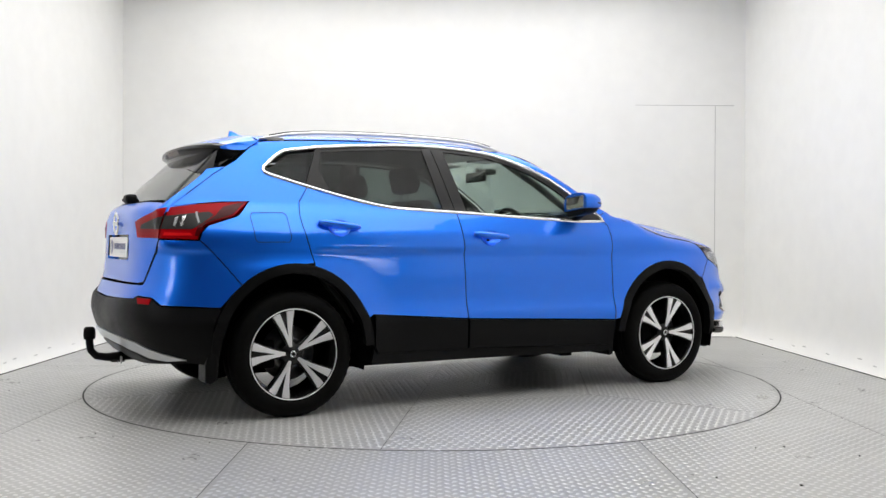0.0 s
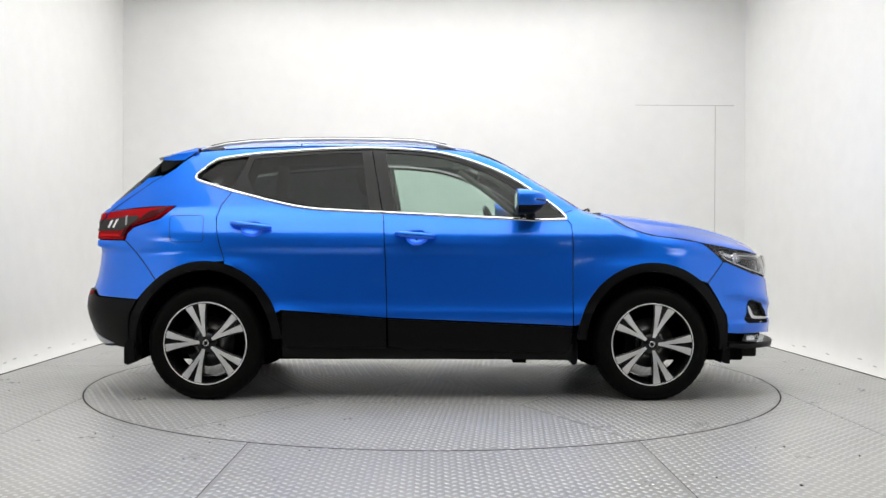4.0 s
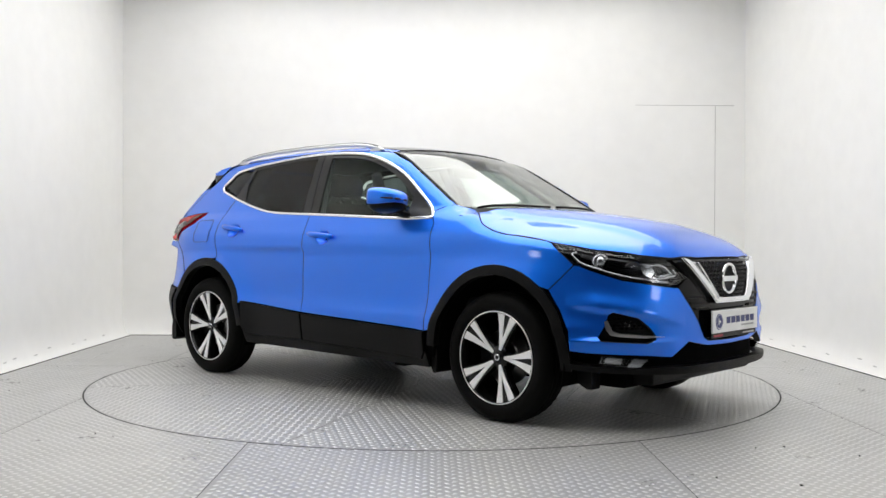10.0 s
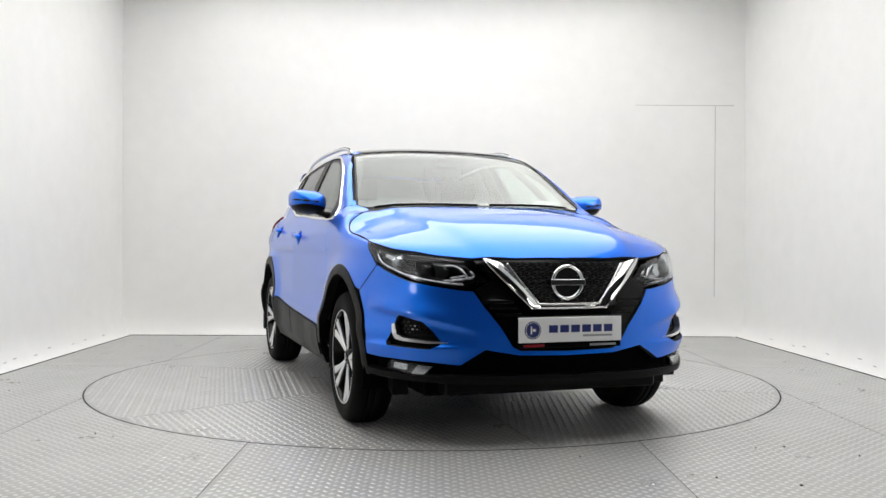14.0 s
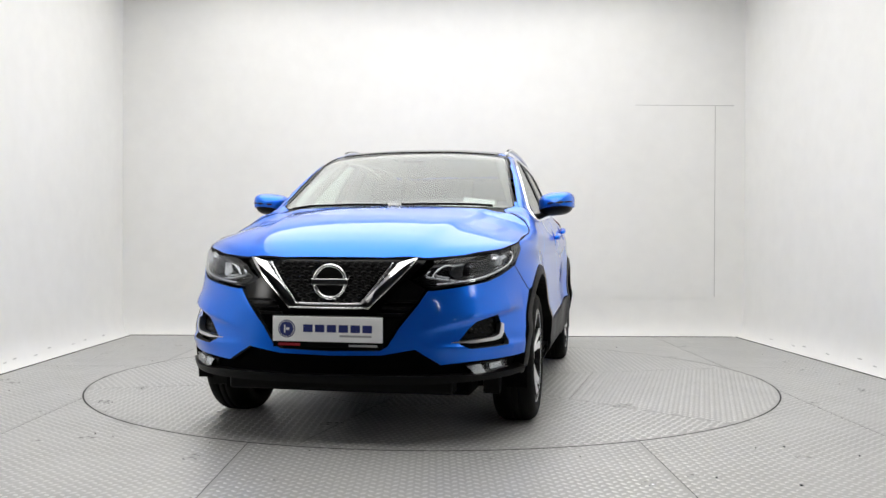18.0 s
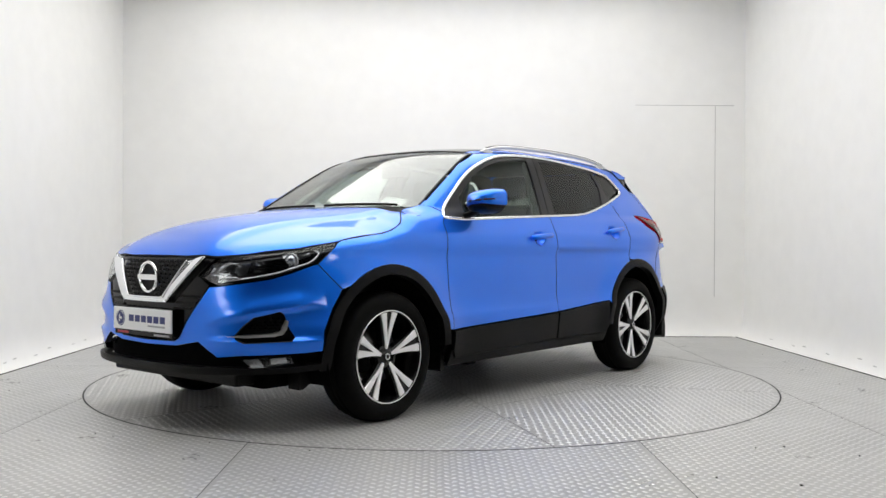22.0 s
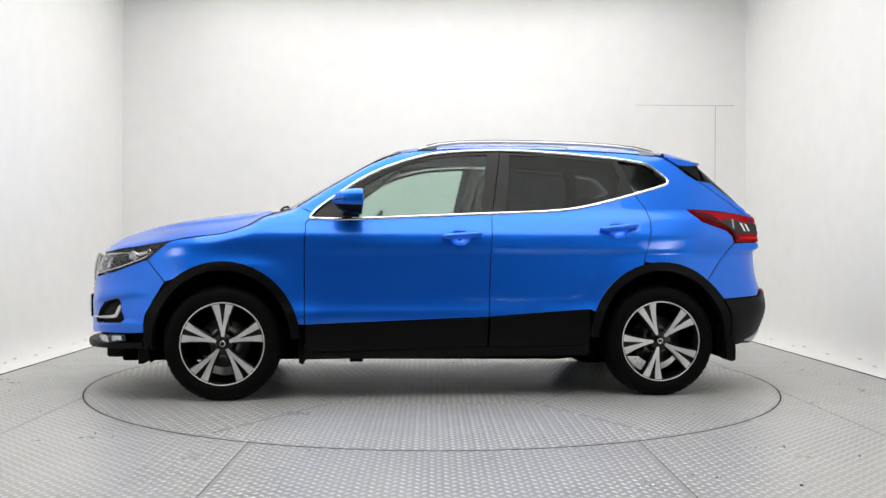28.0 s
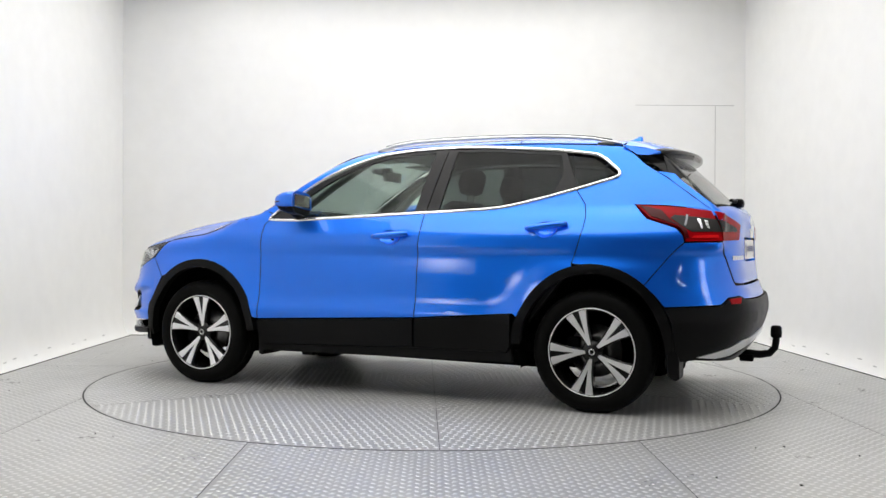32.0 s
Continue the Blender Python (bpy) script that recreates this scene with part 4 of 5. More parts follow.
for s in (1, -1):
    m = lambda q: [(s * u, v) for u, v in q]
    for host, base, name in ((car, LAMP_OUT, "tail_lamp"), (car, LAMP_IN, "tail_lamp_inner")):
        body = skin(name, "tail", m(base), RED, host, off=.005, depth=.03, step=.03, gap=.002, round_edge=.006, label="red and smoked tail lamp")
        if name == "tail_lamp":
            skin("smoked_window", "tail", m([(.785, 1.062), (.88, 1.075), (1.0, 1.085), (1.03, 1.070), (.99, 1.035), (.955, 1.008), (.935, .996), (.785, .996)]), SMOKE, body, off=.010, depth=.01, step=.03, gap=0, round_edge=.003)
            skin("dark_wing", "tail", m([(1.06, 1.110), (1.12, 1.128), (1.168, 1.138), (1.135, 1.078), (1.0, 1.030), (.985, 1.0), (.978, .96), (.955, .962), (.962, 1.005), (1.04, 1.066)]), RED_DARK, body, off=.0115, depth=.01, step=.03, gap=0, round_edge=.002)
            skin("bulb_cup", "tail", m([(.832, 1.055), (.848, 1.058), (.846, 1.012), (.832, 1.012)]), REFLECTOR, body, off=.0115, depth=.006, step=.02, gap=0, round_edge=.002)
            skin("bulb_cup", "tail", m([(.866, 1.062), (.884, 1.066), (.880, 1.012), (.866, 1.012)]), REFLECTOR, body, off=.0115, depth=.006, step=.02, gap=0, round_edge=.002)
            skin("light_bar", "tail", m([(.925, 1.082), (.935, 1.084), (.968, 1.030), (.958, 1.026)]), PRINT_GREY, body, off=.0125, depth=.006, step=.02, gap=0, round_edge=0)
            skin("brake_bar", "tail", m([(.805, .978), (.93, .976), (.945, .962), (.805, .962)]), material("glossy_red_bar", (.62, .008, .010), rough=.2, spec=.2), body, off=.0105, depth=.006, step=.02, gap=0, round_edge=.003)
        else:
            skin("smoked_window", "tail", m([(.779, 1.061), (.66, 1.040), (.575, 1.020), (.57, 1.000), (.775, .996)]), SMOKE, body, off=.010, depth=.01, step=.03, gap=0, round_edge=.003)
    skin("reflector", "tail", m(REFLEX), RED, rear_clad, off=.018, depth=.02, step=.03, gap=0, round_edge=.004, label="small red reflector")
    # lettering on the gate is only bars
for k in range(7):
    u = .40 + .034 * k
    skin("badge_letter", "tail", [(u, .845), (u + .024, .845), (u + .024, .868), (u, .868)], CHROME, gate, off=.004, depth=.004, step=.02, gap=0, round_edge=0)

# spoiler: a roof lip with a black underside
bm_top, bm_low = bmesh.new(), bmesh.new()
rows_t, rows_l = [], []
N = 40
for i in range(N + 1):
    y = -.60 + 1.20 * i / N
    f = abs(y) / .60
    x0 = -1.53 + .10 * f ** 2
    tipx, tipz = -1.768 + .09 * f ** 2.2 + .03 * f ** 10, 1.476 - .022 * f ** 2.2
    z0 = surf(x0, min(abs(y), .58)) + .002
    top, low = [], []
    for k in range(9):
        t = k / 8
        top.append((x0 + (tipx - x0) * t, y, z0 + (tipz - z0) * t + .003 * math.sin(math.pi * t) * (1 - f ** 4)))
    xb, zb = -1.715 + .06 * f ** 2, 1.352 - .02 * f ** 2
    for k in range(11):
        t = k / 10
        bow = math.sin(math.pi * t)
        low.append((tipx + .006 + (xb - tipx) * t ** .6 + .02 * bow, y * (1 - .03 * t), tipz - .016 + (zb - tipz + .016) * t ** 1.6))
    low = [*top[6:], (top[-1][0], y, top[-1][2] - .012), *low]
    rows_t.append([bm_top.verts.new(v) for v in top[:7]])
    rows_l.append([bm_low.verts.new(v) for v in low])
for rows, bm, rev in ((rows_t, bm_top, True), (rows_l, bm_low, True)):
    for a, b in zip(rows, rows[1:]):
        for k in range(len(a) - 1):
            bm.faces.new((a[k], b[k], b[k + 1], a[k + 1]))
    bmesh.ops.recalc_face_normals(bm, faces=bm.faces[:])
spoiler = part("spoiler", bm_top, PAINT, car, "blue roof-edge spoiler", smooth=True)
part("spoiler_underside", bm_low, GLOSS, spoiler, "gloss black spoiler underside", smooth=True)
for s in (1, -1):
    cheek = [(-1.430, s * .600, 1.497), (-1.475, s * .607, 1.466), (-1.515, s * .613, 1.438), (-1.58, s * .609, 1.434), (-1.646, s * .600, 1.438), (-1.646, s * .599, 1.453), (-1.56, s * .600, 1.477)]
    raw("spoiler_side", cheek, [tuple(range(7)) if s < 0 else tuple(range(7))[::-1]], PAINT, spoiler)
    cheek = [(-1.515, s * .613, 1.438), (-1.60, s * .618, 1.384), (-1.685, s * .621, 1.328), (-1.706, s * .585, 1.345), (-1.690, s * .590, 1.39), (-1.650, s * .598, 1.438), (-1.58, s * .609, 1.433)]
    raw("spoiler_cheek", cheek, [tuple(range(7)) if s < 0 else tuple(range(7))[::-1]], GLOSS, spoiler)
extrude("spoiler_core", [(-1.46, 1.466), (-1.58, 1.450), (-1.630, 1.440), (-1.660, 1.40), (-1.680, 1.350), (-1.665, 1.342), (-1.585, 1.392), (-1.51, 1.436)], -.594, .594, GLOSS, spoiler, bevel=.004)
raw("brake_light", [(-1.762, -.13, 1.460), (-1.762, .13, 1.460), (-1.751, .13, 1.439), (-1.751, -.13, 1.439)], [(0, 1, 2, 3)], RED_DARK, spoiler, "high red brake lamp")

# nose: bumper, grille, lamps
FOG = [(.600, .484), (.640, .530), (.690, .570), (.812, .597), (.835, .585), (.855, .530), (.890, .474), (.872, .457), (.650, .448), (.605, .466)]
BUMP_F = [(0, .412), (.240, .418), (.396, .445), (.512, .375), (.651, .386), (.944, .395), (1.030, .402), (1.038, .50), (1.078, .60)] + around(1, [(1.655, .700), (1.71, .762), (1.765, .826)]) + [(.975, .822), (.956, .814), (.860, .782), (.764, .754), (.60, .730), (.485, .716),
          (.455, .716), (.407, .650), (.324, .548), (.270, .462), (.235, .443), (0, .437)]


def bumper_relief(p):
    """Folds of the front bumper: a shoulder over the fog lamp's hollow, a channel towards the grille, a kicked-out foot."""
    x, y, z = p[:, 0], np.abs(p[:, 1]), p[:, 2]
    out = np.clip((y - .42) / .22, 0, 1) * np.clip((x - 1.74) / .14, 0, 1)
    fold = .630 - .10 * np.clip((.80 - y) / .4, 0, 1)
    rise = np.where(z > fold, np.exp(-((z - fold) / .060) ** 2), np.exp(-((z - fold) / .020) ** 2))
    foot = np.where(z < .455, np.exp(-((z - .455) / .05) ** 2), np.exp(-((z - .455) / .016) ** 2))
    return out * (.026 * rise + .022 * foot)


front_bumper = skin("front_bumper", "nose", mirror_uv(BUMP_F), PAINT, car, holes=[FOG, [(-u, v) for u, v in FOG[::-1]]], step=.014, depth=.03, label="blue front bumper",
                    warp=bumper_relief, fold=True)
MASK = [(0, .448), (.228, .452), (.262, .470), (.318, .552), (.402, .655), (.450, .722), (.372, .768), (.462, .858), (.30, .862), (0, .860)]
mask = skin("grille_surround", "nose", mirror_uv(MASK), GLOSS, car, off=-.008, step=.03, label="gloss black front mask")
GRILLE = [(0, .655), (.140, .655), (.175, .675), (.292, .820), (.285, .848), (0, .848)]
grille = skin("grille", "nose", mirror_uv(GRILLE), PLASTIC, car, off=-.005, depth=.004, step=.03, gap=0, round_edge=0, label="black honeycomb grille")
cells = bmesh.new()
for r in range(9):
    for c in range(-8, 9):
        u, v = (c + .5 * (r % 2)) * .040, .668 + r * .021
        if abs(u) > .125 + (v - .655) * .85 or math.hypot(u, v - .752) < .088:
            continue
        p = onto("nose", [(u, v)])[0]
        m = Matrix.LocRotScale((p[0] + .000, p[1], p[2]), Euler((0, 0, math.atan2(p[1], 3.0))), None)
        ring = [(.0, .017 * math.cos(radians(g)), .0095 * math.sin(radians(g))) for g in range(0, 360, 60)]
        o = [cells.verts.new(m @ Vector((.004, q[1] * 1.15, q[2] * 1.15))) for q in ring]
        i_ = [cells.verts.new(m @ Vector((.006, q[1] * .78, q[2] * .74))) for q in ring]
        d_ = [cells.verts.new(m @ Vector((-.004, q[1] * .70, q[2] * .66))) for q in ring]
        for k in range(6):
            cells.faces.new((o[k], o[(k + 1) % 6], i_[(k + 1) % 6], i_[k]))
            cells.faces.new((i_[k], i_[(k + 1) % 6], d_[(k + 1) % 6], d_[k]))
bmesh.ops.recalc_face_normals(cells, faces=cells.faces[:])
tagged(part("honeycomb", cells, TRIM, grille), kind="stuff")
V_OUT = [(0, .630), (.170, .632), (.205, .650), (.412, .852), (.372, .846), (.302, .835), (.285, .815), (.165, .668), (.140, .652), (0, .650)]


def v_bulge(p):
    """The V bar is domed across its width."""
    y, z = np.abs(p[:, 1]), p[:, 2]
    arm = np.clip(1 - (((y - .215) * .70 - (z - .672) * .72) / .045) ** 2, 0, 1)
    foot = np.clip(1 - ((z - .641) / .014) ** 2, 0, 1) * .4
    mixed = np.clip((y - .13) / .08, 0, 1)
    return .016 * (mixed * arm + (1 - mixed) * foot)


skin("chrome_v", "nose", mirror_uv(V_OUT), CHROME, mask, off=.012, depth=.025, step=.010, gap=0, round_edge=.004, warp=v_bulge, fold=True, label="bright chrome V bar of the grille")
for edge in ([(.412, .852), (.205, .652), (.170, .634), (0, .632)], [(.300, .833), (.285, .815), (.165, .669), (.140, .653), (0, .651)]):
    line = flow(edge, 4)
    trim_bar("chrome_edge", "nose", line + [(-u, v) for u, v in line[-2::-1]], .0042, CHROME, mask, off=.018, n=8)
for k in range(3):
    for s in (1, -1):
        v = .60 + k * .030
        skin("louvre", "nose", [(s * (.225 + .02 * k), v), (s * (.335 + .035 * k), v), (s * (.345 + .035 * k), v + .012), (s * (.232 + .02 * k), v + .012)], PLASTIC, mask, off=.004, depth=.01, step=.03, gap=0, round_edge=.003)
badge = lathe("badge", [(.066, 0), (.068, .006), (.074, .010), (.081, .008), (.083, 0)], CHROME, car, n=40, label="round chrome badge ring")
badge.matrix_basis = pose(2.195, 0, .752, 0, 0, -90)
box("badge_bar", (-.088, 0, -.014), (.088, .010, .014), CHROME, badge, .003)
# plates carry only bars
NAME_BARS = [-.112 + .056 * k for k in range(6)]


def number_plate(m, label):
    pl = box("number_plate", (-.260, -.006, -.0575), (.260, .006, .0575), PLATE, car, .004, label)
    pl.matrix_basis = m @ pose(0, 0, 0, 0, 0, 0)
    q = lathe("plate_roundel", [(0.0, .0072), (.040, .0072), (.041, .006)], NAVY, pl, n=28, smooth=False)
    q.matrix_basis = pose(.192, 0, 0)
    q = lathe("plate_roundel", [(.034, .0080), (.0365, .0080)], PLATE, pl, n=28, smooth=False)
    q.matrix_basis = pose(.192, 0, 0)
    box("plate_mark", (.197, .0078, -.018), (.204, .0084, .018), PLATE, pl)
    box("plate_mark", (.178, .0078, -.006), (.194, .0084, .006), PLATE, pl)
    for x in NAME_BARS:
        box("plate_bar", (-x - .044, .006, -.013), (-x, .0072, .021), NAVY, pl)
    box("plate_bar", (-.210, .006, -.034), (-.060, .0070, -.025), PRINT_GREY, pl)
    return pl


front_plate = number_plate(pose(2.232, 0, .537, 0, 0, -90), "white dealer plate with a navy roundel and bars")
holder = box("plate_holder", (-.262, -.012, -.085), (.262, -.004, .062), GLOSS, front_plate, .004)
box("holder_print", (.13, -.004, -.078), (.235, -.003, -.066), PRINT_RED, front_plate)
box("holder_print", (-.235, -.004, -.078), (-.10, -.003, -.068), PRINT_GREY, front_plate)
rear_plate = number_plate(pose(-2.062, 0, .902, 2, 0, 90), "white dealer plate in the tailgate recess")
rb = lathe("badge", [(.050, 0), (.052, .006), (.058, .008), (.064, .006), (.066, 0)], CHROME, car, n=36, label="round chrome badge on the tailgate")
rb.matrix_basis = pose(-2.076, 0, 1.035, 0, 0, 90)
box("badge_bar", (-.070, 0, -.011), (.070, .008, .011), CHROME, rb, .002)

# lower front: intake, lip, fog lamps
LOWER = [(0, .408), (.242, .414), (.398, .440), (.512, .370), (.651, .381), (.944, .390), (1.026, .398), (1.022, .325), (.90, .31), (.55, .300), (0, .290)]
# the set-back intake gets its deep shade from the VOID colour
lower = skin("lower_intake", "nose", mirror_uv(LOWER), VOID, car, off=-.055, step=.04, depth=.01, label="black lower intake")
LIP = [(0, .328), (.45, .330), (.56, .332), (.64, .328), (.74, .326), (.90, .334), (1.022, .346), (1.018, .318), (.88, .306), (.55, .298), (0, .292)]
skin("bumper_lip", "nose", mirror_uv(LIP), PLASTIC, lower, off=.018, step=.04, depth=.05, label="dark grey front lip", gap=0, round_edge=.010)
for s in (1, -1):
    m = lambda q: [(s * u, v) for u, v in q]
    fog = skin("fog_lamp", "nose", m([(.632, .372), (.72, .378), (.868, .385), (.885, .345), (.68, .325)]), LAMP_BLACK, car, off=-.012, depth=.04, step=.03, gap=0, label="fog lamp with bright reflector")
    skin("fog_reflector", "nose", m([(.640, .368), (.715, .373), (.745, .332), (.684, .329)]), REFLECTOR, fog, off=-.002, depth=.008, step=.015, gap=0, round_edge=.003)
    skin("fog_reflector", "nose", m([(.77, .372), (.845, .377), (.855, .352), (.775, .344)]), REFLECTOR, fog, off=-.004, depth=.008, step=.015, gap=0, round_edge=.004)
    skin("fog_lens", "nose", m([(.634, .371), (.72, .377), (.867, .384), (.883, .346), (.68, .327)]), LENS, fog, off=.006, depth=.003, step=.03, gap=0, round_edge=0)
    niche = skin("fog_niche", "nose", m(shrink(FOG, -.004)), PLASTIC, car, off=-.030, depth=.006, step=.03, gap=0, round_edge=0, label="black meshed niche")
    for r in range(5):
        for c in range(7):
            u, v = .665 + c * .026 + (r % 2) * .013, .520 + r * .016
            if within(np.array([(u, v)]), shrink(FOG, .018))[0]:
                skin("mesh_cell", "nose", m([(u - .009, v), (u, v + .005), (u + .009, v), (u, v - .005)]), GLOSS, niche, off=-.026, depth=.004, step=.03, gap=0, round_edge=0)
    skin("chrome_blade", "nose", m([(.558, .479), (.66, .486), (.785, .495), (.818, .506), (.840, .558), (.856, .551), (.850, .512), (.830, .488), (.79, .480), (.66, .473)]), SILVER, front_bumper, off=.010, depth=.03, step=.02, gap=0,
         round_edge=.004, label="chrome L-shaped blade")
    # headlamp: bucket, projectors, light guide, clear lens
    HEAD = [(1.115, .935), (.985, .914), (.864, .891), (.70, .872), (.50, .853), (.445, .800), (.385, .765), (.420, .748), (.478, .727), (.60, .740), (.764, .764), (.870, .796), (.956, .825), (1.003, .840), (1.043, .866)]
    head = skin("headlamp", "nose", m(HEAD), LAMP_BLACK, car, off=-.040, depth=.006, step=.03, gap=0, round_edge=0, label="swept headlamp with dark housing")
    skin("headlamp_lens", "nose", m(HEAD), LENS, head, off=.001, depth=.003, step=.03, gap=.001, round_edge=0)
    # light guide: a hooked bright line along the foot and the inner end
    guide = flow([(.985, .893), (1.010, .880), (.975, .842), (.90, .815), (.764, .777), (.60, .752), (.50, .743)], 4)
    gl = onto("nose", [(s * u, v) for u, v in guide])
    tube("light_guide", gl - normals(gl) * .012, .0052, LAMP_GREY, head, "pale light guide", n=8)
    hook = [(.60, .826), (.545, .830), (.488, .786), (.500, .768), (.60, .760)]
    gl = onto("nose", [(s * u, v) for u, v in flow(hook, 3)])
    tube("light_guide", gl - normals(gl) * .012, .0052, LAMP_GREY, head, "pale light guide", n=8)
    for k in range(2):
        chev = [(.470 + .045 * k, .806 + .012 * k), (.452 + .045 * k, .778 + .006 * k), (.520 + .045 * k, .768 + .006 * k)]
        gl = onto("nose", [(s * u, v) for u, v in flow(chev, 3)])
        tube("light_chevron", gl - normals(gl) * .014, .0055, REFLECTOR, head, "bright chevron light bar", n=8)
    for u, v, r in ((.690, .812, .034), (.862, .848, .032)):
        p = onto("nose", [(s * u, v)])[0]
        n_ = normals(p[None])[0]
        face = math.degrees(math.atan2(n_[1], n_[0])) * .55
        pr = lathe("projector", [(0, .024), (r * .5, .020), (r * .85, .008), (r * .95, 0), (r * 1.18, .006), (r * 1.25, -.02)], REFLECTOR if u > .8 else LAMP_BLACK, head, n=28, label="round projector lamp")
        pr.matrix_basis = Matrix.Translation(Vector(p) - Vector(n_) * .034) @ pose(0, 0, 0, 0, 0, face - 90)
        lathe("projector_lens", [(0, .032), (r * .5, .027), (r * .85, .012), (r * .9, .004)], LENS, pr, n=28)
    skin("lamp_bowl", "nose", m([(.60, .842), (.655, .848), (.64, .785), (.60, .772), (.57, .80)]), REFLECTOR, head, off=-.030, depth=.004, step=.012, gap=0, round_edge=.003)
    skin("lamp_bowl", "nose", m([(.90, .878), (.965, .893), (.975, .870), (.91, .850)]), REFLECTOR, head, off=-.030, depth=.004, step=.012, gap=0, round_edge=.003)
    skin("lamp_bowl", "nose", m([(.50, .765), (.60, .775), (.72, .790), (.73, .772), (.60, .757), (.52, .750)]), SMOKE, head, off=-.032, depth=.004, step=.02, gap=0, round_edge=.003)


# ---- inner shell, wheel houses and underside ----
FLANK = [(.86, .25), (-.86, .25)] + arch(-AXLE, .0, 12, 160, 20) + [(-1.80, .30), (-1.95, .45), (-1.97, .70), (-1.93, 1.05), (-1.25, 1.14), (-.28, 1.085), (.62, 1.045), (1.0, 1.06), (1.25, .955), (1.62, .90),
         (1.80, .78), (1.90, .50), (1.83, .30)] + arch(AXLE, .0, 20, 168, 20)
for flip in (False, True):
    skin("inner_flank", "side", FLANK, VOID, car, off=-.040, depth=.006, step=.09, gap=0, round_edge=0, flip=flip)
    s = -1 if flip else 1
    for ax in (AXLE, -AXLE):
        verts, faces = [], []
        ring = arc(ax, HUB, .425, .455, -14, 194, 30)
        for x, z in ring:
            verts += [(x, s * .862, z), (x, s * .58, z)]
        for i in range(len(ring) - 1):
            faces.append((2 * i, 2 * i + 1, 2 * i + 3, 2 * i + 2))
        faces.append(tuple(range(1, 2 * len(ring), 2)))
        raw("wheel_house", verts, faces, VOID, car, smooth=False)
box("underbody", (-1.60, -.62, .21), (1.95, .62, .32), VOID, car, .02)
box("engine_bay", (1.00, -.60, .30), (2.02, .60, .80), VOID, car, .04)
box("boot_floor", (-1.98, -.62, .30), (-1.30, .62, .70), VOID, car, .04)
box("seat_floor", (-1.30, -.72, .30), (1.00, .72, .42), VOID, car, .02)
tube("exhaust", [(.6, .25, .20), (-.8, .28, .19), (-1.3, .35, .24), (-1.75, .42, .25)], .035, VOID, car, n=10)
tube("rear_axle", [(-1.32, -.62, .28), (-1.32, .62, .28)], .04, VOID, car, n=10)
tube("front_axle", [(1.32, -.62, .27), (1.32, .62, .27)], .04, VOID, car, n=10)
box("undertray", (1.55, -.55, .225), (2.06, .55, .30), PLASTIC, car, .02)
for s in (1, -1):
    a, b = sorted((s * .74, s * .880))
    extrude("mud_flap", [(-1.735, .44), (-1.765, .43), (-1.800, .30), (-1.800, .215), (-1.775, .205), (-1.735, .225)], a, b, PLASTIC, car, bevel=.008)
    a, b = sorted((s * .64, s * .845))
    extrude("mud_flap", [(.858, .36), (.885, .34), (.880, .215), (.855, .205), (.835, .24)], a, b, PLASTIC, car, bevel=.006)
    a, b = sorted((s * .66, s * .74))
    extrude("air_deflector", [(1.745, .30), (1.83, .30), (1.83, .205), (1.80, .205), (1.745, .235)], a, b, PLASTIC, car, bevel=.004)
    box("jack_notch", (.50, min(s * .60, s * .80), .215), (.58, max(s * .60, s * .80), .25), VOID, car, .005)
for k in range(7):
    box("tray_tooth", (2.00, -.50 + .155 * k, .240), (2.05, -.44 + .155 * k, .30), PLASTIC, car, .004)

# ---- wheels ----
TYRE = [(.238, -.040), (.243, -.018), (.252, -.008), (.270, -.001), (.292, .0), (.312, -.006), (.328, -.018), (.338, -.032), (.3425, -.048), (.3440, -.070), (.3440, -.0735), (.337, -.0745), (.337, -.0815), (.3445, -.0825),
        (.3450, -.105), (.3450, -.1065), (.338, -.1075), (.338, -.1145), (.3450, -.1155), (.3440, -.140), (.3430, -.158), (.338, -.180), (.326, -.200), (.300, -.214), (.260, -.214), (.238, -.190)]


def tyre_mesh():
    n, k = 96, len(TYRE)
    verts, faces = [], []
    for i in range(n):
        a = 2 * math.pi * i / n
        for j, (r, h) in enumerate(TYRE):
            # cross cuts on the shoulders
            r2 = r - (.004 if j in (7, 8, 20, 21) and i % 2 else 0)
            x, z = r2 * math.cos(a), r2 * math.sin(a)
            verts.append((x, h, max(z, -HUB + .002)))
    for i in range(n):
        for j in range(k - 1):
            a, b = i * k + j, ((i + 1) % n) * k + j
            faces.append((a, b, b + 1, a + 1))
    me = bpy.data.meshes.new("tyre")
    me.from_pydata(verts, [], faces)
    me.polygons.foreach_set("use_smooth", [True] * len(faces))
    me.materials.append(RUBBER)
    return me


def bar_mesh(name, path, mat, thick):
    """A tapering bar: path of (radius, angle, half width, face) ; the face bevelled to its sides."""
    verts, faces = [], []
    for r, g, w, h in path:
        c, sn = math.cos(g), math.sin(g)
        for t, y in ((-1, h - thick), (-1, h - .004), (-.86, h), (.86, h), (1, h - .004), (1, h - thick)):
            verts.append((r * sn + t * w * c, y, r * c - t * w * sn))
    for i in range(len(path) - 1):
        for j in range(5):
            a = i * 6 + j
            faces.append((a, a + 1, a + 7, a + 6))
    faces += [tuple(range(6)), tuple(range(len(verts) - 6, len(verts)))[::-1]]
    me = bpy.data.meshes.new(name)
    me.from_pydata(verts, [], faces)
    me.materials.append(mat)
    return me


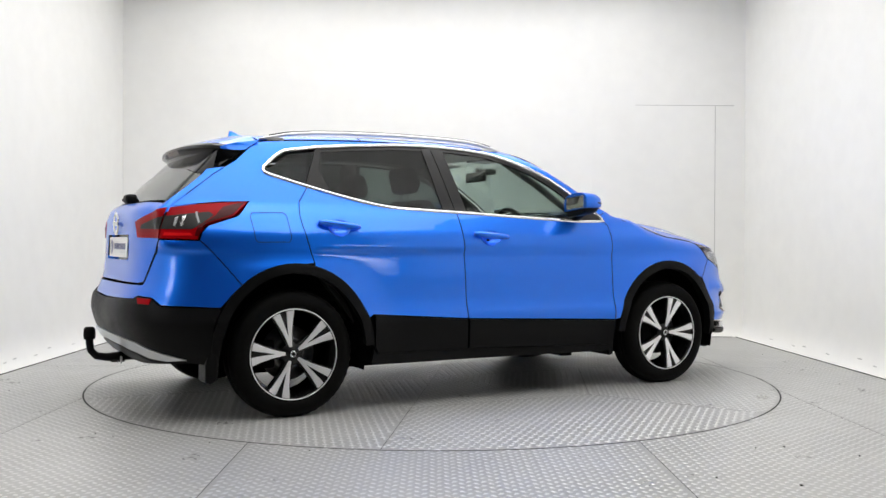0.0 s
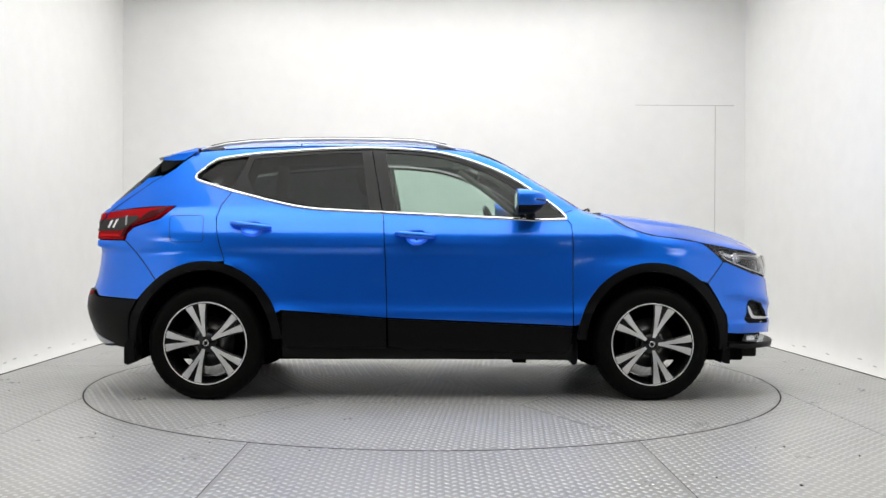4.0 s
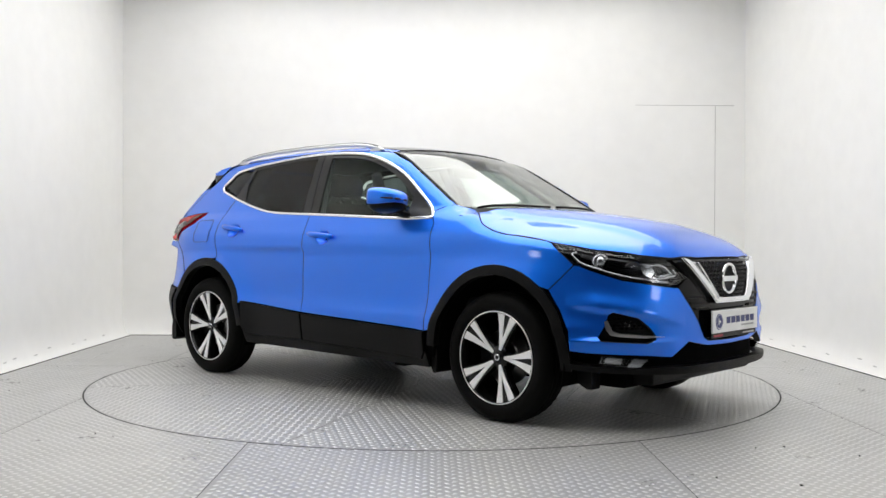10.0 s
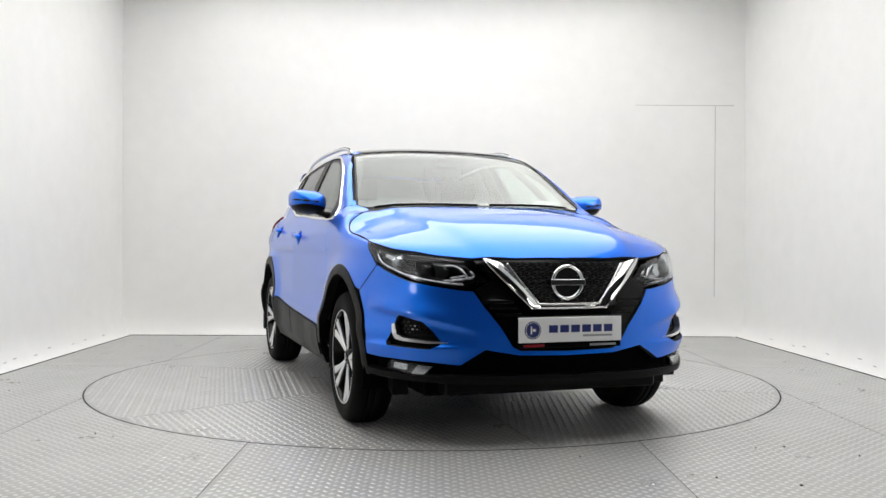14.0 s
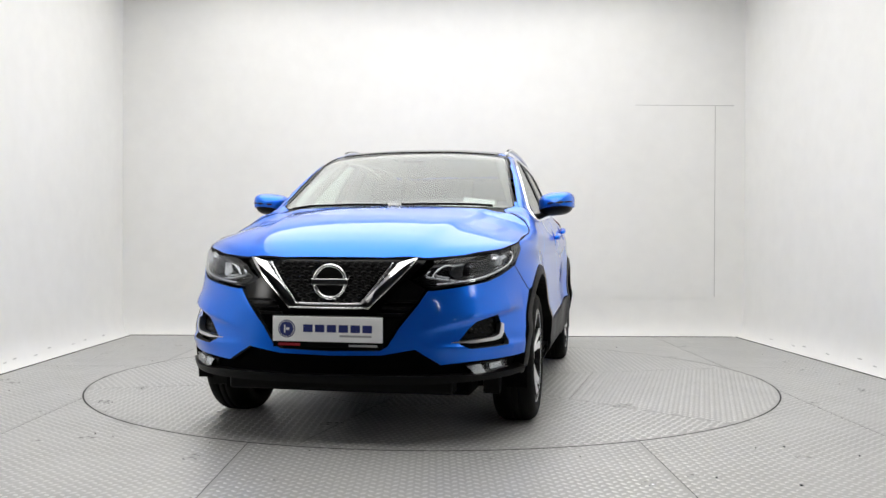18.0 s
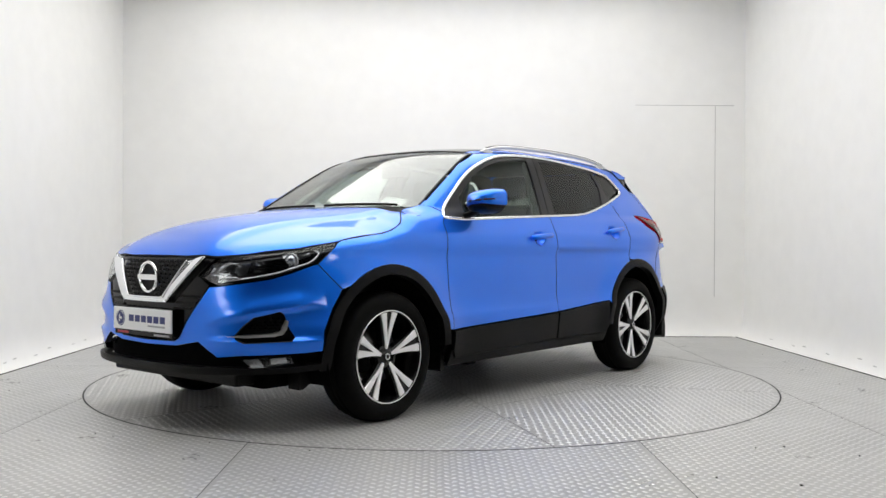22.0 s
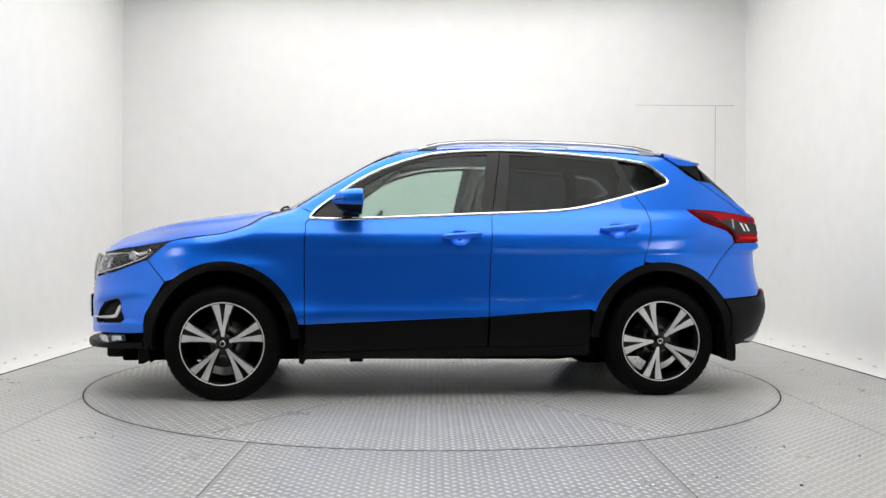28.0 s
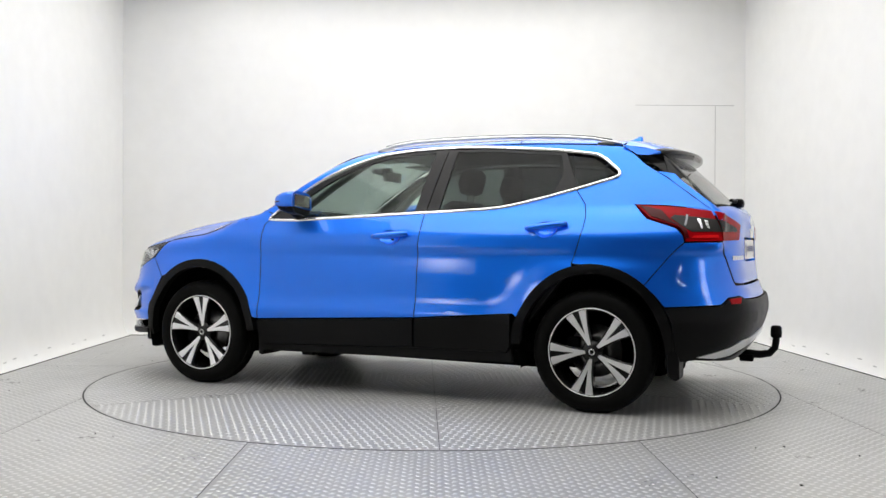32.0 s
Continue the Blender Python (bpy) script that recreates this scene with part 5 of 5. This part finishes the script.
tyre_data = tyre_mesh()
rim_ob = lathe("wheel", [(.2445, -.016), (.2440, -.009), (.2370, -.009), (.2330, -.016), (.2290, -.030), (.2240, -.060), (.2120, -.100), (.2080, -.195), (.2300, -.205)], ALLOY, car, n=72, label="five-spoke diamond-cut alloy wheel")
lip_data = lathe("rim_lip", [(.2450, -.012), (.2442, -.0078), (.2395, -.0080), (.2375, -.0140)], MACHINED, car, n=72)
arm = {}
for sg in (-1, 1):
    arm[sg] = bar_mesh("spoke", [(.040, sg * .05, .0065, -.034), (.070, sg * .075, .0085, -.030), (.12, sg * .115, .0115, -.025), (.18, sg * .150, .0165, -.019), (.225, sg * .172, .0215, -.013), (.238, sg * .176, .0225, -.012)], MACHINED, .006)
back_data = bar_mesh("spoke_back", [(.030, 0, .020, -.040), (.09, 0, .027, -.037), (.15, 0, .041, -.031), (.20, 0, .060, -.024), (.238, 0, .076, -.020)], ALLOY, .045)
hub_data = lathe("hub", [(0, -.030), (.030, -.030), (.034, -.034), (.055, -.036), (.062, -.046), (.062, -.09)], ALLOY, car, n=40)
cap_data = lathe("centre_cap", [(0, -.025), (.022, -.0255), (.0275, -.028), (.028, -.032)], GLOSS, car, n=36)
ring_data = lathe("cap_ring", [(.012, -.0245), (.0135, -.0238), (.0165, -.0240), (.0175, -.0250)], CHROME, car, n=28)
disc_data = lathe("brake_disc", [(.06, -.105), (.065, -.098), (.095, -.098), (.097, -.107), (.148, -.107), (.149, -.125), (.06, -.125)], DISC, car, n=48)
datas = {n: o.data for n, o in (("rim_lip", lip_data), ("hub", hub_data), ("centre_cap", cap_data), ("cap_ring", ring_data), ("brake_disc", disc_data))}
for o in (lip_data, hub_data, cap_data, ring_data, disc_data):
    bpy.data.objects.remove(o)
box_cal = box("caliper", (.085, -.14, -.075), (.155, -.075, .075), VOID, car, .012)
cal_data = box_cal.data
bpy.data.objects.remove(box_cal)
first = True
for ax, s, spin in ((AXLE, 1, 0), (-AXLE, 1, -23), (AXLE, -1, -19), (-AXLE, -1, 15)):
    if first:
        wheel, first = rim_ob, False
    else:
        wheel = link("wheel", rim_ob.data, car, None, "five-spoke diamond-cut alloy wheel")
    wheel.matrix_basis = pose(ax, s * .884, HUB, 0, 0, 0 if s > 0 else 180)
    link("tyre", tyre_data, wheel, None, "black low-profile tyre")
    for n_ in ("rim_lip", "hub", "centre_cap", "cap_ring", "brake_disc"):
        link(n_, datas[n_], wheel)
    link("caliper", cal_data, wheel)
    for k in range(5):
        m = pose(0, 0, 0, 0, -(spin * (1 if s > 0 else -1)) + 72 * k, 0)
        for sg in (-1, 1):
            link("spoke", arm[sg], wheel).matrix_basis = m
        link("spoke_back", back_data, wheel).matrix_basis = m


# ---- mirrors, rails, aerial, wipers, tow bar ----
def pod(name, c, sx, sy, sz, mat, parent, zlo=-1.0, zhi=1.0, grow=0.0, label="", n=26, k=14, s=1):
    """A mirror shell: flat behind, rounded before; zlo, zhi cut a band of its height."""
    verts, faces = [], []
    for i in range(k + 1):
        u = i / k
        sc = (1 - u ** 2.6) ** (1 / 2.3)
        for j in range(n):
            a = 2 * math.pi * j / n
            cy, cz = math.cos(a), math.sin(a)
            yy = math.copysign(abs(cy) ** .62, cy) * (sy + grow) * (sc * .96 + .04)
            zz = math.copysign(abs(cz) ** .62, cz)
            zz = min(max(zz, zlo), zhi) * (sz + grow) * (sc * .92 + .08)
            verts.append((c[0] + u * sx, c[1] + s * yy, c[2] + zz + .010 * (yy / sy)))
    for i in range(k):
        for j in range(n):
            a, b = i * n + j, i * n + (j + 1) % n
            faces.append((a, b, b + n, a + n) if s > 0 else (a + n, b + n, b, a))
    faces += [tuple(range(n)), tuple(range(k * n, k * n + n))[::-1]]
    ob = raw(name, verts, faces, mat, parent, label, smooth=True)
    ob.data.polygons[len(faces) - 2].use_smooth = False
    return ob


for s in (1, -1):
    mir = pod("door_mirror", (.505, s * .922, 1.176), .178, .110, .071, PAINT, car, zlo=-.45, label="body-coloured door mirror", s=s)
    pod("mirror_foot", (.510, s * .919, 1.177), .160, .104, .072, PLASTIC, mir, zhi=-.44, s=s)
    tube("mirror_arm", [(.60, s * .775, 1.088), (.60, s * .83, 1.100), (.585, s * .88, 1.124)], [.030, .026, .03], PLASTIC, mir, n=12, flat=.7)
    strip = [(.5 + .178 * (1 - abs((y - .0) / .092) ** 2.6) ** .4 * .93 + .010, s * (.922 + y * 1.18), 1.177 + .010 * y / .088) for y in (-.06, -.03, 0, .03, .055, .072, .082)]
    tube("indicator", strip, [.004, .007, .008, .008, .007, .006, .004], SMOKE, mir, "clear indicator strip", n=8)
    raw("mirror_pane", [(.503, s * .832, 1.141), (.503, s * 1.010, 1.156), (.503, s * 1.010, 1.231), (.503, s * .832, 1.221)], [(0, 1, 2, 3)], MIRROR, mir)
    # roof rails
    xs = [.16, .10, .02, -.10, -.30, -.60, -.90, -1.10, -1.25, -1.36, -1.42]
    lift = [.002, .014, .025, .032, .035, .036, .035, .033, .026, .012, .002]
    pts = [(x, s * .562, surf(x, .562) + h) for x, h in zip(xs, lift)]
    rail = tube("roof_rail", pts, [.006, .009, .011, .0115, .0115, .0115, .0115, .011, .010, .009, .006], SILVER, car, "satin silver roof rail", n=12)
    low = [(p[0], p[1], p[2] + .010) for p in pts[1:-1]]
    tube("rail_top_strip", low, .005, GLOSS, rail, n=8)
    for x in (.085, -1.325):
        z = surf(x, .562)
        box("rail_foot", (x - .05, s * .562 - .008, z - .01), (x + .05, s * .562 + .008, z + .010), SILVER, rail, .005)
    # wipers lie on the foot of the windscreen
    q = onto("top", [(1.040 - .016 * k, .06 + .105 * k) for k in range(6)] if s > 0 else [(.985 + .013 * k, -.62 + .12 * k) for k in range(6)])
    tube("wiper", q + np.array((0, 0, .008)), .007, PLASTIC, car, "black windscreen wiper", n=8)
bm = bmesh.new()
zb = surf(-1.36, 0)
prof = [(-1.23, .0), (-1.30, .014), (-1.365, .034), (-1.405, .052), (-1.420, .052), (-1.430, .0)]
layers = []
for w in (-1, -.5, .5, 1):
    layers.append([bm.verts.new((x, w * (.026 - .30 * h) if abs(w) == 1 else w * .012, zb + (h if abs(w) < 1 else h * .3) - .002)) for x, h in prof])
for a, b in zip(layers, layers[1:]):
    for k in range(len(prof) - 1):
        bm.faces.new((a[k], a[k + 1], b[k + 1], b[k]))
bmesh.ops.recalc_face_normals(bm, faces=bm.faces[:])
part("aerial", bm, PAINT, car, "blue shark-fin aerial", smooth=True)
wp = onto("tail", [(0, 1.175), (.10, 1.178), (.22, 1.178), (.34, 1.172)])
tube("rear_wiper", wp + np.array((-.020, 0, .012)), [.018, .013, .010, .008], PLASTIC, gate, "black rear wiper", n=10)
box("wiper_hub", (-2.035, -.05, 1.150), (-1.965, .05, 1.206), PLASTIC, gate, .026)
bar = tube("tow_bar", [(-1.95, 0, .275), (-2.06, 0, .275), (-2.13, 0, .272), (-2.185, 0, .282), (-2.215, 0, .315), (-2.222, 0, .36), (-2.222, 0, .385)], [.026, .026, .023, .022, .021, .021, .020], PLASTIC, car, "black swan-neck tow bar", n=14)
lathe("ball_cap", [(0, .048), (.022, .046), (.031, .036), (.033, .0), (.031, -.022), (.018, -.026)], RUBBER, bar, n=24, m=Matrix.Translation((-2.222, 0, .402)) @ pose(0, 0, 0, 90, 0, 0))
box("tow_socket", (-2.10, .03, .235), (-2.02, .085, .275), VOID, bar, .01)
tube("safety_ring", [(-2.06, -.06 + .018 * math.cos(radians(a)), .258 + .018 * math.sin(radians(a))) for a in range(0, 360, 30)], .0045, SILVER, bar, n=6, closed=True)
tube("safety_ring", [(-2.06, .05 + .018 * math.cos(radians(a)), .250 + .018 * math.sin(radians(a))) for a in range(0, 360, 30)], .0045, SILVER, bar, n=6, closed=True)

# ---- cabin ----
LINING = [(.26, 0), (.22, .40), (.20, .52), (-.4, .53), (-1.3, .53), (-1.55, .45), (-1.60, 0)]
skin("headliner", "top", LINING + [(x, -y) for x, y in LINING[-2:0:-1]], LINER, car, off=-.035, depth=.006, step=.08, gap=0, round_edge=0, label="pale grey roof lining")
extrude("dashboard", [(.42, .62), (.44, .86), (.50, .985), (.60, 1.035), (.74, 1.05), (.95, 1.075), (1.0, 1.06), (1.0, .55), (.6, .50)], -.70, .70, DASH, car, "black dashboard", bevel=.02)
box("centre_console", (-.10, -.12, .42), (.48, .12, .74), DASH, car, .03)
hood = extrude("instrument_hood", [(.50, 1.02), (.56, 1.075), (.68, 1.085), (.74, 1.05)], -.58, -.20, DASH, car, bevel=.015)
wheel_rim = tube("steering_wheel", [(.42 + .065 * math.sin(radians(a)) * -1, -.38 + .185 * math.cos(radians(a)), .985 + .172 * math.sin(radians(a))) for a in range(0, 360, 15)], .016, DASH, car, "black steering wheel", n=10, closed=True)
box("wheel_boss", (.41, -.45, .94), (.47, -.31, 1.03), DASH, wheel_rim, .02)
for a, b in (((.42, -.55, .985), (.44, -.40, .985)), ((.42, -.21, .985), (.44, -.36, .985)), ((.48, -.38, .83), (.44, -.38, .95))):
    tube("wheel_spoke", [a, b], .014, DASH, wheel_rim, n=8)


def rounded_slab(name, prof, y0, y1, mat, parent, label=""):
    return extrude(name, prof, y0, y1, mat, parent, label, bevel=.025, smooth=True)


for y in (.375, -.375):
    seat = rounded_slab("seat_cushion", [(.36, .52), (.38, .62), (.30, .66), (-.10, .62), (-.16, .58), (-.14, .48), (.2, .46)], y - .25, y + .25, CLOTH, car, "charcoal cloth front seat")
    rounded_slab("backrest", [(-.06, .58), (-.12, .58), (-.26, .64), (-.38, 1.0), (-.43, 1.17), (-.38, 1.20), (-.32, 1.17), (-.20, .86)], y - .235, y + .235, CLOTH, seat)
    rounded_slab("headrest", [(-.38, 1.235), (-.44, 1.24), (-.475, 1.36), (-.45, 1.405), (-.39, 1.39), (-.36, 1.30)], y - .125, y + .125, CLOTH, seat)
    for d in (-.05, .05):
        tube("headrest_post", [(-.40, y + d, 1.16), (-.415, y + d, 1.27)], .007, CHROME, seat, n=8)
bench = rounded_slab("rear_bench", [(-.52, .52), (-.50, .62), (-.60, .65), (-.95, .61), (-.98, .48)], -.66, .66, CLOTH, car, "charcoal cloth rear bench")
rounded_slab("bench_back", [(-.90, .60), (-1.02, .60), (-1.18, 1.05), (-1.20, 1.11), (-1.14, 1.12), (-1.08, 1.05)], -.64, .64, CLOTH, bench)
for y in (.36, -.36, 0):
    rounded_slab("headrest", [(-1.13, 1.13), (-1.19, 1.13), (-1.215, 1.25 - (.05 if y == 0 else 0)), (-1.19, 1.28 - (.05 if y == 0 else 0)), (-1.14, 1.27 - (.05 if y == 0 else 0)), (-1.115, 1.19)], y - .12, y + .12, CLOTH, bench)
box("parcel_shelf", (-1.85, -.60, 1.02), (-1.22, .60, 1.05), DASH, car, .01)
for s in (1, -1):
    a, b = sorted((s * .715, s * .765))
    extrude("door_card", [(.80, .45), (.80, 1.04), (.10, 1.075), (-.28, 1.09), (-.28, .45)], a, b, DASH, car, bevel=.01)
    extrude("door_card", [(-.30, .45), (-.30, 1.09), (-.74, 1.115), (-1.20, 1.20), (-1.22, .85), (-.9, .45)], *sorted((s * .70, s * .75)), DASH, car, bevel=.01)
    # inner posts
    tube("inner_post", [(.72, s * .70, 1.08), (.45, s * .60, 1.30), (.22, s * .525, 1.46)], .030, LINER, car, n=8, flat=.7)
    tube("inner_post", [(-.26, s * .745, 1.05), (-.33, s * .63, 1.30), (-.37, s * .555, 1.48)], .035, LINER, car, n=8)
    tube("inner_post", [(-1.14, s * .70, 1.18), (-1.11, s * .60, 1.36), (-1.08, s * .54, 1.48)], .045, LINER, car, n=8)
    tube("inner_post", [(-1.50, s * .58, 1.20), (-1.48, s * .52, 1.36), (-1.44, s * .47, 1.46)], .06, LINER, car, n=8)
pod_in = box("rear_view_mirror", (.33, -.125, 1.360), (.355, .125, 1.430), DASH, car, .012, "black inside mirror")
box("mirror_stem", (.35, -.02, 1.42), (.40, .02, 1.46), DASH, pod_in, .006)
box("camera_housing", (.38, -.07, 1.415), (.47, .07, 1.455), DASH, car, .012, "black camera housing on the windscreen")
for y in (.34, -.34):
    box("sun_visor", (.16, y - .17, 1.475), (.33, y + .17, 1.49), LINER, car, .006)
dp = onto("top", [(.915, .40), (.915, .585), (.855, .585), (.855, .40)])
raw("tax_paper", [(p[0], p[1], p[2] - .012) for p in dp], [(0, 1, 2, 3)], PAPER, car, "white paper slip behind the windscreen")


# ---- motion: the turntable and the car turn together ----
def motions():
    ox, oy = -.015, -.036
    rows_c, rows_t = [], []
    for i in range(17):
        t = i * 2.0
        k = t / 16 - 1
        a = -1.51332 - 2.03731 * k - .0150 * k ** 2 + .00237 * k ** 3
        d = math.degrees(a)
        rows_c.append((t, pose(ox * math.cos(a) - oy * math.sin(a), ox * math.sin(a) + oy * math.cos(a), .002, 0, 0, d)))
        rows_t.append((t, pose(CX, CY, 0, 0, 0, d)))
    walk(car, rows_c)
    walk(turntable, rows_t)


motions()
